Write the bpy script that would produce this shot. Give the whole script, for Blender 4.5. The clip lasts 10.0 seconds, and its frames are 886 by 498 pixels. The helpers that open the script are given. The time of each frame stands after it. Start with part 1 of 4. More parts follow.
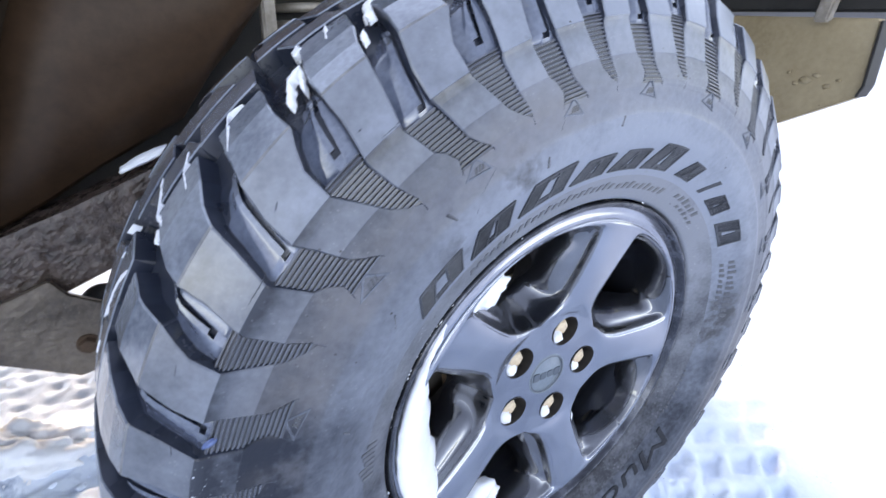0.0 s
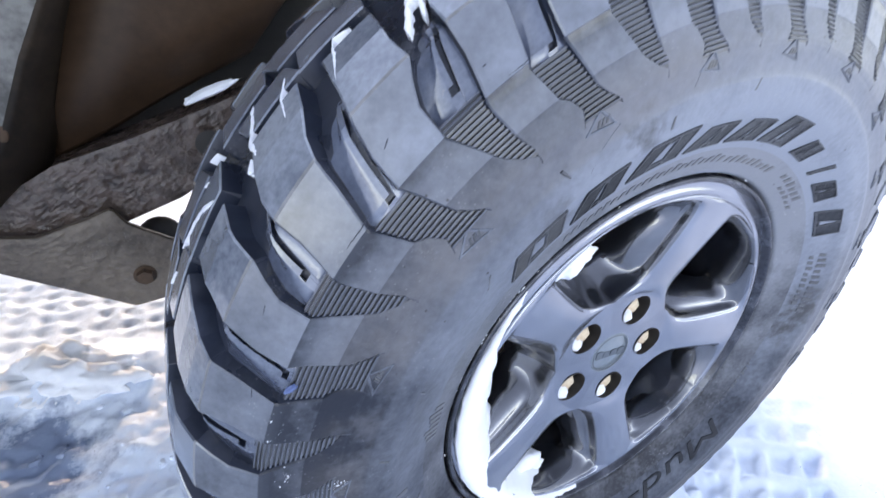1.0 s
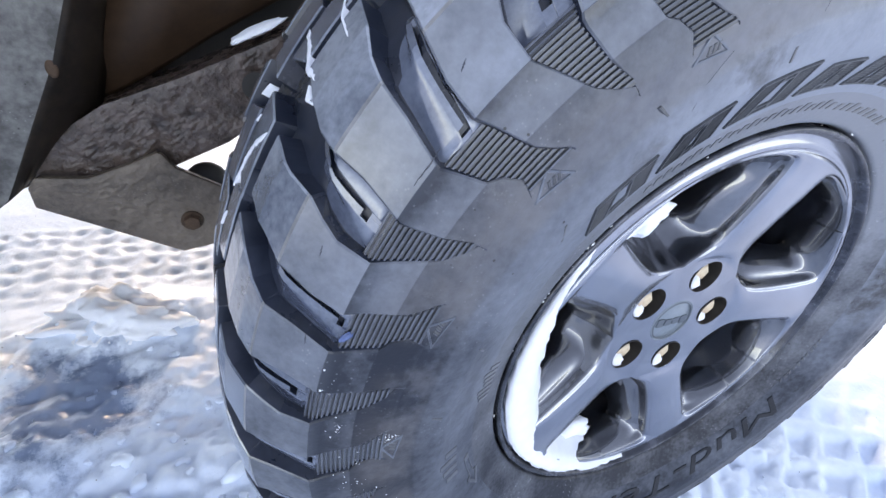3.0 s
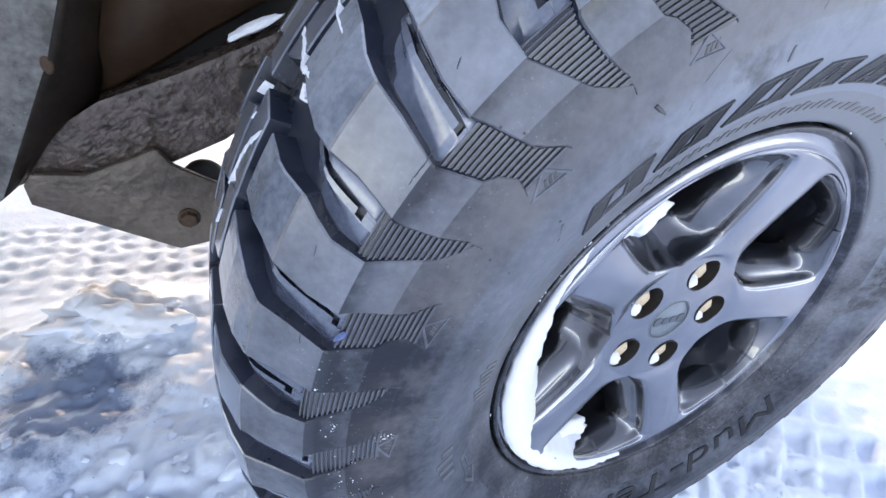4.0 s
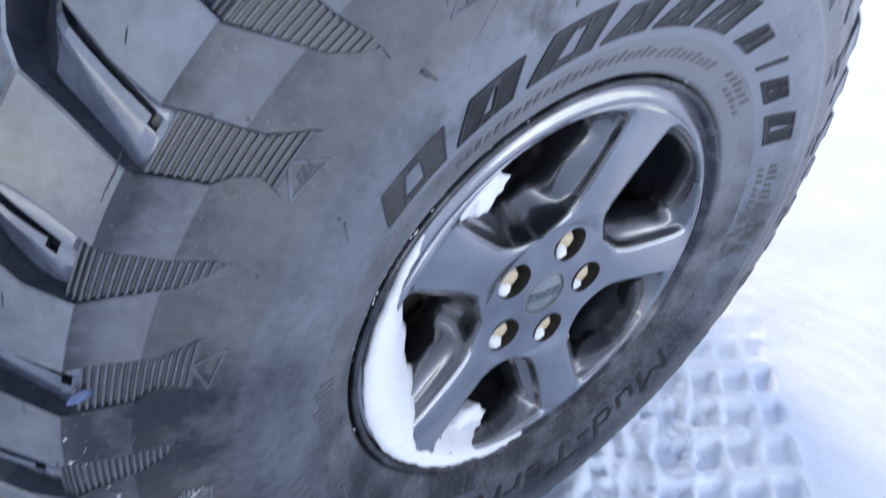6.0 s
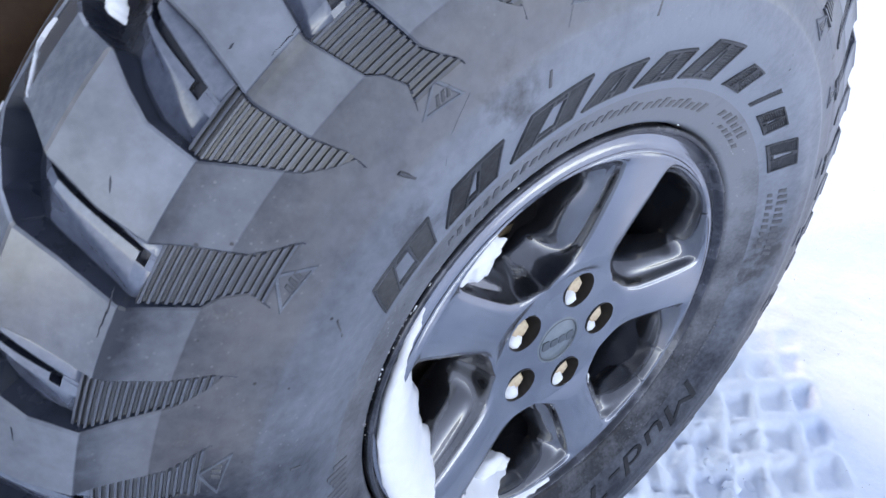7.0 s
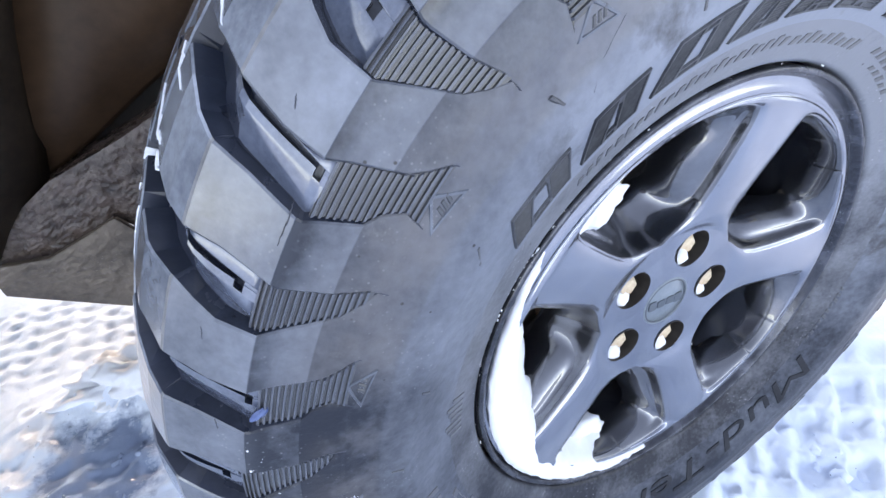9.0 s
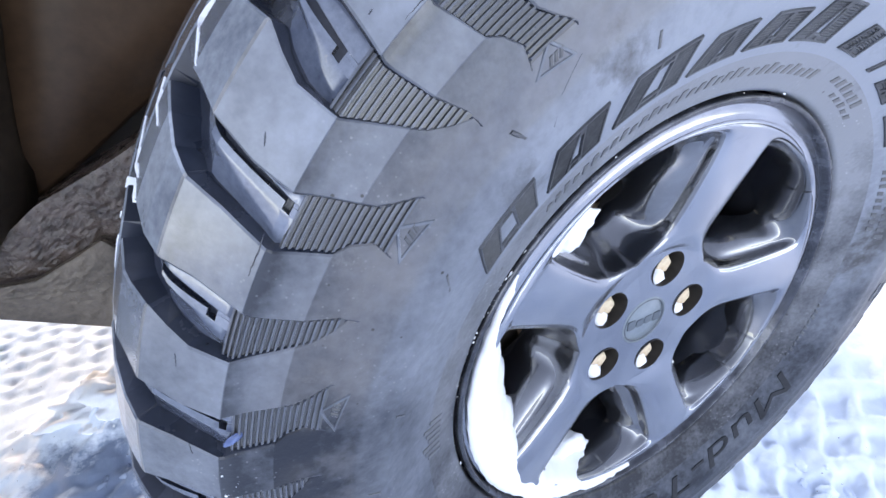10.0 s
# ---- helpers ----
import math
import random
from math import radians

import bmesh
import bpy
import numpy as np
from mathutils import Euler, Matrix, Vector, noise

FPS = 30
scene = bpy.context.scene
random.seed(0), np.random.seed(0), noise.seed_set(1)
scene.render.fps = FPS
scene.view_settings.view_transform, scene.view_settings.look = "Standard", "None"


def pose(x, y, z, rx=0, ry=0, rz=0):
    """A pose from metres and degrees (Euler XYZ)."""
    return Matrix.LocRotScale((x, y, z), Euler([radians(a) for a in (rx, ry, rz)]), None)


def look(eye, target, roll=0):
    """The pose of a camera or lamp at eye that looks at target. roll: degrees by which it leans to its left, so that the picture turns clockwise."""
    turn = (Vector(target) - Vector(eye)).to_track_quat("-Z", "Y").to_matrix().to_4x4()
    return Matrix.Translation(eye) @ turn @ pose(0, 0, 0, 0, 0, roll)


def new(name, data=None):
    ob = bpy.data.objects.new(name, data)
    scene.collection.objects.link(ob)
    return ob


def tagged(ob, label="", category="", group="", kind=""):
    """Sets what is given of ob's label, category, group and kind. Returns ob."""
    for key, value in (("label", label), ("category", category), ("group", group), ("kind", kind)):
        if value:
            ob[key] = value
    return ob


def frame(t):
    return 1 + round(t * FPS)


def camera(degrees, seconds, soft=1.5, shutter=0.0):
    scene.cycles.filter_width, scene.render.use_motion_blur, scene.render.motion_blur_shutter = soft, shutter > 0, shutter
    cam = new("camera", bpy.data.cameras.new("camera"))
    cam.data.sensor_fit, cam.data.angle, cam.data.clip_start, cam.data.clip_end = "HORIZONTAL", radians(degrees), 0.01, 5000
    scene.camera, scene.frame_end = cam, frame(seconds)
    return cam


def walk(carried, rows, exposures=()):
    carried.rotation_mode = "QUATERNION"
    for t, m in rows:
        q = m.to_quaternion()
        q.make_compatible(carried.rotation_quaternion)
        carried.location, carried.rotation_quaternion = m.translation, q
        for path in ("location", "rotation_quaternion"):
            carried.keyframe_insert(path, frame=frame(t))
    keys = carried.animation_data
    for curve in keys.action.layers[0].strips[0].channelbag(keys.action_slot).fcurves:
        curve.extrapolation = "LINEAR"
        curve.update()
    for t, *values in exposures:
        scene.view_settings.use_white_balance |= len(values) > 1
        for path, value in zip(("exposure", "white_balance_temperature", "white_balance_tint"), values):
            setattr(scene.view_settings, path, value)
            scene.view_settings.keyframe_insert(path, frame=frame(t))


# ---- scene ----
cam = camera(85.44, 10.0, soft=1.5, shutter=0.4)
ROWS = [
    (0, -0.3462, -0.2807, 0.7504, 64.85, -2.21, -32.46),
    (0.5, -0.3715, -0.2630, 0.7419, 62.40, -4.56, -30.37),
    (1, -0.3765, -0.2401, 0.7300, 60.49, -5.56, -27.38),
    (1.5, -0.3681, -0.2329, 0.7066, 55.92, -4.08, -25.99),
    (2, -0.3752, -0.2277, 0.7027, 55.43, -4.05, -24.00),
    (2.5, -0.3809, -0.2202, 0.7075, 56.02, -5.34, -23.47),
    (2.7, -0.3847, -0.2180, 0.7049, 55.91, -5.34, -22.87),
    (4, -0.3821, -0.2159, 0.7050, 55.47, -5.54, -22.81),
    (4.5, -0.3689, -0.2371, 0.7080, 54.43, -5.29, -25.16),
    (5, -0.3280, -0.2260, 0.6912, 44.93, -1.23, -28.36),
    (5.5, -0.3011, -0.2222, 0.6969, 48.96, -2.61, -30.84),
    (6, -0.2919, -0.2163, 0.6966, 53.96, -3.64, -32.83),
    (6.2, -0.2990, -0.2254, 0.7003, 60.21, -3.61, -33.51),
    (7.3, -0.2568, -0.2053, 0.7275, 55.24, 3.70, -34.90),
    (7.5, -0.2524, -0.2050, 0.7266, 56.79, 4.96, -36.17),
    (8, -0.2566, -0.2091, 0.7246, 57.37, 2.94, -33.92),
    (8.5, -0.2783, -0.2123, 0.7225, 54.72, 5.49, -29.74),
    (9, -0.3104, -0.2066, 0.7086, 54.55, 5.02, -26.09),
    (9.5, -0.3043, -0.2144, 0.7152, 55.79, 5.22, -25.92),
    (10, -0.2995, -0.2154, 0.7169, 56.28, 4.99, -26.72),
]
walk(cam, [(t, pose(*p)) for t, *p in ROWS], [(t, 2.59 + e, 11050, 21.5) for t, e in ((0.0, 0.1), (1.0, 0.07), (2.0, 0.0), (4.0, 0.0), (4.5, -0.03), (5.0, -0.22), (5.5, -0.35), (6.0, -0.32), (7.5, -0.1), (8.0, 0.05), (8.5, 0.15), (9.0, 0.22), (10.0, 0.28))])

# ---- world, sun, exposure ----
SUN_EL, SUN_AZ = 25.0, 81.0          # the sun's height, and its bearing from +x towards +y, in degrees
world = bpy.data.worlds.new("world")
scene.world = world
world.use_nodes = True
wn = world.node_tree
sky = wn.nodes.new("ShaderNodeTexSky")
sky.sky_type, sky.sun_disc = "NISHITA", False
sky.altitude, sky.dust_density = 2500, 0.2
sky.sun_elevation, sky.sun_rotation = radians(SUN_EL), radians(90 - SUN_AZ)
wn.links.new(sky.outputs[0], wn.nodes["Background"].inputs[0])
wn.nodes["Background"].inputs[1].default_value = 0.15
sun = new("sun", bpy.data.lights.new("sun", "SUN"))
sun.data.energy, sun.data.angle, sun.data.color = 0.45, radians(4), (1.0, 0.975, 0.945)
sun_way = Vector((math.cos(radians(SUN_AZ)) * math.cos(radians(SUN_EL)), math.sin(radians(SUN_AZ)) * math.cos(radians(SUN_EL)), math.sin(radians(SUN_EL))))
sun.matrix_world = look(sun_way * 20, (0, 0, 0))


# ---- materials ----
def material(name, dark, light, rough=0.6, metal=0.0, scale=8.0, fine=120.0, bump=0.1, depth=0.002, rough_var=0.12, spots=None, mid=0.5, spread=0.2, scratch=None, stain=None, dusty=False):
    """A surface whose colour goes between two tones at two scales, with a fine relief. spots and stain: colour, scale and how much of it. scratch: colour and amount of pale specks."""
    m = bpy.data.materials.new(name)
    m.use_nodes = True
    t = m.node_tree
    n, link = t.nodes, t.links.new
    b = n["Principled BSDF"]
    b.inputs["Metallic"].default_value = metal
    co = n.new("ShaderNodeTexCoord")
    big, small = n.new("ShaderNodeTexNoise"), n.new("ShaderNodeTexNoise")
    for node, s, d in ((big, scale, 6.0), (small, fine, 4.0)):
        link(co.outputs["Object"], node.inputs["Vector"])
        node.inputs["Scale"].default_value, node.inputs["Detail"].default_value, node.inputs["Roughness"].default_value = s, d, 0.6
    add = n.new("ShaderNodeMath")
    add.operation = "MULTIPLY_ADD"
    link(small.outputs[0], add.inputs[0])
    add.inputs[1].default_value = 0.35
    link(big.outputs[0], add.inputs[2])
    ramp = n.new("ShaderNodeMapRange")
    ramp.inputs["From Min"].default_value, ramp.inputs["From Max"].default_value = mid + 0.17 - spread, mid + 0.17 + spread
    link(add.outputs[0], ramp.inputs["Value"])
    mix = n.new("ShaderNodeMix")
    mix.data_type = "RGBA"
    mix.inputs["A"].default_value, mix.inputs["B"].default_value = (*dark, 1), (*light, 1)
    amount_of = ramp.outputs[0]
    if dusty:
        # dust, with painted light and shade, lies where the mesh says so
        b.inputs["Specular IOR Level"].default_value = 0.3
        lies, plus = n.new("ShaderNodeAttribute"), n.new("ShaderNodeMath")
        lies.attribute_name = "dust_and_shade"
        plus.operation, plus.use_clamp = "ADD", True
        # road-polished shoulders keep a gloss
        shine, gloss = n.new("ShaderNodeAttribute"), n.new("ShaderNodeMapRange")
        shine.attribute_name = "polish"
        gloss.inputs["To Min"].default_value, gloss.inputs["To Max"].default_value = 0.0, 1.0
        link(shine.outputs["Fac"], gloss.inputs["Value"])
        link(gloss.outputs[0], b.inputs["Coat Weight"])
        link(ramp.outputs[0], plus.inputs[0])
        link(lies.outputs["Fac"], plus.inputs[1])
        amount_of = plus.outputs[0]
    link(amount_of, mix.inputs["Factor"])
    colour = mix.outputs["Result"]
    for patch in (stain, spots):
        if not patch:
            continue
        tone, sc, amount = patch
        sp = n.new("ShaderNodeTexNoise")
        link(co.outputs["Object"], sp.inputs["Vector"])
        sp.inputs["Scale"].default_value, sp.inputs["Detail"].default_value, sp.inputs["Roughness"].default_value = sc, 8.0, 0.65
        cut = n.new("ShaderNodeMapRange")
        cut.inputs["From Min"].default_value, cut.inputs["From Max"].default_value = 0.66 - amount, 0.74 - amount
        link(sp.outputs[0], cut.inputs["Value"])
        over = n.new("ShaderNodeMix")
        over.data_type = "RGBA"
        over.inputs["B"].default_value = (*tone, 1)
        link(cut.outputs[0], over.inputs["Factor"])
        link(colour, over.inputs["A"])
        colour = over.outputs["Result"]
    if scratch:
        tone, amount = scratch
        where, specks = n.new("ShaderNodeTexNoise"), n.new("ShaderNodeTexVoronoi")
        for node, sc in ((where, 17.0), (specks, 260.0)):
            link(co.outputs["Object"], node.inputs["Vector"])
            node.inputs["Scale"].default_value = sc
        where.inputs["Detail"].default_value = 5.0
        some, dot = n.new("ShaderNodeMapRange"), n.new("ShaderNodeMapRange")
        for node, lo, hi, a, z in ((some, 0.53, 0.66, 0.0, 1.0), (dot, 0.08, 0.20, 1.0, 0.0)):
            node.inputs["From Min"].default_value, node.inputs["From Max"].default_value = lo, hi
            node.inputs["To Min"].default_value, node.inputs["To Max"].default_value = a, z
        link(where.outputs[0], some.inputs["Value"])
        link(specks.outputs["Distance"], dot.inputs["Value"])
        put = n.new("ShaderNodeMath")
        put.operation = "MULTIPLY"
        link(dot.outputs[0], put.inputs[0])
        link(some.outputs[0], put.inputs[1])
        much = n.new("ShaderNodeMath")
        much.operation = "MULTIPLY"
        link(put.outputs[0], much.inputs[0])
        much.inputs[1].default_value = amount
        worn = n.new("ShaderNodeMix")
        worn.data_type = "RGBA"
        worn.inputs["B"].default_value = (*tone, 1)
        link(much.outputs[0], worn.inputs["Factor"])
        link(colour, worn.inputs["A"])
        # a few dark nicks
        nick, cut2, nicked = n.new("ShaderNodeTexVoronoi"), n.new("ShaderNodeMapRange"), n.new("ShaderNodeMix")
        link(co.outputs["Object"], nick.inputs["Vector"])
        nick.inputs["Scale"].default_value = 46.0
        cut2.inputs["From Min"].default_value, cut2.inputs["From Max"].default_value = 0.03, 0.05
        cut2.inputs["To Min"].default_value, cut2.inputs["To Max"].default_value = 0.85, 0.0
        link(nick.outputs["Distance"], cut2.inputs["Value"])
        nicked.data_type = "RGBA"
        nicked.inputs["B"].default_value = (0.012, 0.012, 0.014, 1)
        link(cut2.outputs[0], nicked.inputs["Factor"])
        link(worn.outputs["Result"], nicked.inputs["A"])
        colour = nicked.outputs["Result"]
    if dusty:
        # brown earth, patchy, where the mesh says so
        soil, patchy, put_on, muddy = n.new("ShaderNodeAttribute"), n.new("ShaderNodeMapRange"), n.new("ShaderNodeMath"), n.new("ShaderNodeMix")
        soil.attribute_name = "earth"
        patchy.inputs["From Min"].default_value, patchy.inputs["From Max"].default_value = 0.36, 0.62
        link(big.outputs[0], patchy.inputs["Value"])
        put_on.operation = "MULTIPLY"
        link(soil.outputs["Fac"], put_on.inputs[0])
        link(patchy.outputs[0], put_on.inputs[1])
        muddy.data_type = "RGBA"
        muddy.inputs["B"].default_value = (0.135, 0.115, 0.105, 1)
        link(put_on.outputs[0], muddy.inputs["Factor"])
        link(colour, muddy.inputs["A"])
        colour = muddy.outputs["Result"]
    link(colour, b.inputs["Base Color"])
    rg = n.new("ShaderNodeMapRange")
    rg.inputs["To Min"].default_value, rg.inputs["To Max"].default_value = max(rough - rough_var, 0.03), min(rough + rough_var, 1.0)
    link(big.outputs[0], rg.inputs["Value"])
    link(rg.outputs[0], b.inputs["Roughness"])
    bp = n.new("ShaderNodeBump")
    bp.inputs["Strength"].default_value, bp.inputs["Distance"].default_value = bump, depth
    link(add.outputs[0], bp.inputs["Height"])
    link(bp.outputs[0], b.inputs["Normal"])
    return m


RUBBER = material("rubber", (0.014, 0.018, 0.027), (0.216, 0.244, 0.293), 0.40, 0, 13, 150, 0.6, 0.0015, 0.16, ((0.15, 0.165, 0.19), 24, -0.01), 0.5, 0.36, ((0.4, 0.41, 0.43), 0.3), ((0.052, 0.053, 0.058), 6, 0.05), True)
WORN = material("worn_edge", (0.12, 0.123, 0.132), (0.27, 0.27, 0.28), 0.36, 0, 40, 200, 0.2, 0.001, 0.1)
# worn crown rubber, lighter and bluer: the sky's light is put into the colour
CROWN = material("skylit_rubber", (0.080, 0.100, 0.136), (0.250, 0.285, 0.340), 0.22, 0, 12, 220, 0.2, 0.0012, 0.12, ((0.18, 0.18, 0.185), 30, -0.02), 0.5, 0.15, ((0.5, 0.5, 0.5), 0.15))
BEAD = material("scuffed_rubber", (0.016, 0.018, 0.024), (0.195, 0.208, 0.236), 0.42, 0, 22, 260, 0.4, 0.0015, 0.14, ((0.30, 0.30, 0.31), 60, 0.0), 0.5, 0.30, ((0.7, 0.71, 0.73), 0.5), None, True)
# undusted rubber, with the shade of grooves and walls put into its colour
RUBBER_SHADE = material("shade_rubber", (0.008, 0.012, 0.021), (0.026, 0.034, 0.054), 0.28, 0, 18, 200, 0.15, 0.0010, 0.1)
RUBBER_SHADE.node_tree.nodes["Principled BSDF"].inputs["Specular IOR Level"].default_value = 0.5
LEDGE = material("smooth_rubber", (0.026, 0.038, 0.066), (0.125, 0.153, 0.210), 0.22, 0, 12, 260, 0.1, 0.001, 0.1, ((0.18, 0.17, 0.16), 26, -0.02))
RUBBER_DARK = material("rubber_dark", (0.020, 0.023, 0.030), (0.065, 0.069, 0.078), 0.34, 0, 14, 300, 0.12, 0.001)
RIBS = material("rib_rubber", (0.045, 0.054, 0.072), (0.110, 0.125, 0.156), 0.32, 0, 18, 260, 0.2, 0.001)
LETTER = material("letter_rubber", (0.024, 0.027, 0.033), (0.085, 0.091, 0.104), 0.36, 0, 24, 260, 0.2, 0.001)
SCRIPT = material("script_rubber", (0.008, 0.009, 0.012), (0.030, 0.032, 0.037), 0.36, 0, 24, 260, 0.2, 0.001)
PAINT = material("wheel_paint", (0.215, 0.236, 0.280), (0.340, 0.362, 0.408), 0.16, 0.90, 10, 400, 0.03, 0.0006, 0.06, ((0.46, 0.46, 0.46), 90, -0.02), 0.5, 0.2, ((0.6, 0.6, 0.6), 0.4))
# the faces' paint again, darker: dark reflections and shade put into its colour
FLANK = material("shaded_gloss_paint", (0.065, 0.069, 0.080), (0.172, 0.180, 0.199), 0.13, 0.9, 12, 300, 0.03, 0.0006, 0.05, ((0.17, 0.125, 0.085), 40, -0.03), 0.5, 0.2, ((0.5, 0.5, 0.5), 0.3))
BARREL = material("dark_barrel", (0.034, 0.039, 0.051), (0.072, 0.079, 0.095), 0.15, 0.8, 16, 200, 0.1, 0.001, 0.08, ((0.09, 0.065, 0.05), 30, -0.07))
# pale-specked flange paint, dark because the groove's shade is put into it
FLANGE_SHADE = material("flange_shade_paint", (0.022, 0.024, 0.030), (0.115, 0.122, 0.142), 0.26, 0.75, 30, 260, 0.15, 0.0008, 0.1, ((0.20, 0.21, 0.235), 50, -0.02), 0.5, 0.16, ((0.6, 0.61, 0.63), 0.5))
NUT = material("nut_metal", (0.46, 0.29, 0.17), (0.80, 0.66, 0.48), 0.45, 0.1, 60, 300, 0.1, 0.0006, 0.1, ((0.36, 0.15, 0.06), 70, 0.02))
CAP = material("cap_paint", (0.16, 0.20, 0.23), (0.24, 0.28, 0.31), 0.35, 0.4, 40, 300, 0.05, 0.0005)
CAP_MARK = material("cap_mark", (0.07, 0.09, 0.11), (0.11, 0.13, 0.15), 0.4, 0.3, 40, 300, 0.05, 0.0005)
SNOW = material("snow", (0.73, 0.765, 0.83), (0.86, 0.875, 0.90), 0.75, 0, 6, 90, 0.35, 0.006, 0.1)
ICE = material("packed_snow", (0.650, 0.770, 0.930), (0.790, 0.870, 0.962), 0.55, 0, 3.5, 90, 0.5, 0.006, 0.2, ((0.59, 0.72, 0.90), 2.6, 0.01), 0.5, 0.2, ((0.95, 0.95, 0.96), 0.9))
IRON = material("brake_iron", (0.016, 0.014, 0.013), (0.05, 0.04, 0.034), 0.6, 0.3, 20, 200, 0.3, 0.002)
LINER = material("liner", (0.021, 0.0104, 0.0058), (0.065, 0.0345, 0.0205), 0.46, 0, 3, 90, 0.10, 0.001, 0.1, ((0.015, 0.011, 0.008), 10, -0.02))
LINER.node_tree.nodes["Principled BSDF"].inputs["Specular IOR Level"].default_value = 0.22
LIP = material("fender_lip", (0.010, 0.0062, 0.0042), (0.033, 0.0215, 0.0145), 0.5, 0.1, 12, 120, 0.3, 0.001, 0.1, ((0.16, 0.075, 0.038), 16, -0.03), 0.5, 0.15)
RAIL = material("rail", (0.024, 0.0150, 0.0120), (0.114, 0.080, 0.069), 0.27, 0.0, 42, 240, 1.0, 0.0035, 0.1, ((0.150, 0.120, 0.108), 50, 0.0), 0.5, 0.2)
BRACKET = material("bracket", (0.054, 0.039, 0.029), (0.170, 0.129, 0.098), 0.42, 0.1, 9, 160, 0.8, 0.004, 0.1, ((0.035, 0.027, 0.022), 20, 0.0), 0.5, 0.16, ((0.3, 0.27, 0.25), 0.6))
RUST = material("rust", (0.035, 0.02, 0.012), (0.10, 0.055, 0.033), 0.7, 0.3, 60, 300, 0.5, 0.001)
PANEL = material("panel", (0.23, 0.165, 0.092), (0.38, 0.292, 0.18), 0.55, 0, 7, 120, 0.15, 0.002, 0.1, ((0.13, 0.107, 0.08), 12, 0.0), 0.5, 0.2, ((0.5, 0.46, 0.4), 0.5))
DARK = material("underbody", (0.009, 0.008, 0.0075), (0.026, 0.023, 0.021), 0.7, 0, 10, 120, 0.2, 0.002)
SKIN = material("body_paint", (0.045, 0.043, 0.040), (0.150, 0.148, 0.142), 0.5, 0.1, 26, 160, 0.4, 0.003, 0.15, ((0.10, 0.075, 0.055), 30, -0.02), 0.5, 0.13, ((0.7, 0.72, 0.74), 0.35))
BLUE_GLINT = material("blue_glint", (0.03, 0.06, 0.16), (0.13, 0.20, 0.38), 0.08, 0, 60, 200, 0.1, 0.001, 0.04)
STEEL = material("spring_steel", (0.20, 0.17, 0.14), (0.42, 0.37, 0.32), 0.5, 0.3, 30, 200, 0.3, 0.001)

for wet, much in ((LEDGE, 0.9), (CROWN, 1.0), (RUBBER_DARK, 0.6), (FLANK, 1.0)):
    wet.node_tree.nodes["Principled BSDF"].inputs["Coat Weight"].default_value = much
    wet.node_tree.nodes["Principled BSDF"].inputs["Coat Roughness"].default_value = 0.05 if wet is FLANK else 0.16 if wet in (LEDGE, CROWN) else 0.36
    wet.node_tree.nodes["Principled BSDF"].inputs["Coat IOR"].default_value = 1.7 if wet is FLANK else 1.9 if wet is CROWN else 1.85 if wet is LEDGE else 1.5
coated = RUBBER.node_tree.nodes["Principled BSDF"]
coated.inputs["Coat Roughness"].default_value, coated.inputs["Coat IOR"].default_value = 0.24, 1.85
for dull in (LINER, LIP, LETTER, SCRIPT):
    dull.node_tree.nodes["Principled BSDF"].inputs["Specular IOR Level"].default_value = 0.2


def slush(m, centre, reach):
    """Wet grey-blue ice laid bare in patches about a place."""
    t = m.node_tree
    n, link = t.nodes, t.links.new
    b = n["Principled BSDF"]
    co = n.new("ShaderNodeTexCoord")
    gap, patch = n.new("ShaderNodeVectorMath"), n.new("ShaderNodeTexNoise")
    gap.operation = "DISTANCE"
    link(co.outputs["Object"], gap.inputs[0])
    gap.inputs[1].default_value = centre
    link(co.outputs["Object"], patch.inputs["Vector"])
    patch.inputs["Scale"].default_value, patch.inputs["Detail"].default_value, patch.inputs["Roughness"].default_value = 9.0, 8.0, 0.7
    fall, sum_, cut = n.new("ShaderNodeMapRange"), n.new("ShaderNodeMath"), n.new("ShaderNodeMapRange")
    fall.inputs["From Min"].default_value, fall.inputs["From Max"].default_value = 0.0, reach
    fall.inputs["To Min"].default_value, fall.inputs["To Max"].default_value = 0.22, -0.30
    link(gap.outputs["Value"], fall.inputs["Value"])
    link(fall.outputs[0], sum_.inputs[0])
    link(patch.outputs[0], sum_.inputs[1])
    cut.inputs["From Min"].default_value, cut.inputs["From Max"].default_value = 0.44, 0.58
    link(sum_.outputs[0], cut.inputs["Value"])
    over = n.new("ShaderNodeMix")
    over.data_type = "RGBA"
    over.inputs["B"].default_value = (0.24, 0.32, 0.45, 1)
    old = b.inputs["Base Color"].links[0].from_socket
    link(old, over.inputs["A"])
    link(cut.outputs[0], over.inputs["Factor"])
    link(over.outputs["Result"], b.inputs["Base Color"])
    gloss = n.new("ShaderNodeMix")
    gloss.inputs["B"].default_value = 0.22
    link(b.inputs["Roughness"].links[0].from_socket, gloss.inputs["A"])
    link(cut.outputs[0], gloss.inputs["Factor"])
    link(gloss.outputs["Result"], b.inputs["Roughness"])


slush(ICE, (-0.69, 0.45, 0.0), 0.27)


# ---- builders ----
def shape(name, verts, faces, mat, smooth=False, second=None, chosen=()):
    """A mesh from its corners; the chosen faces take the second material and stay flat."""
    me = bpy.data.meshes.new(name)
    me.from_pydata([tuple(v) for v in verts], [], faces)
    me.materials.append(mat)
    if smooth:
        me.polygons.foreach_set("use_smooth", [True] * len(me.polygons))
    if second:
        me.materials.append(second)
        for i in chosen:
            me.polygons[i].material_index = 1
    me.update()
    return me


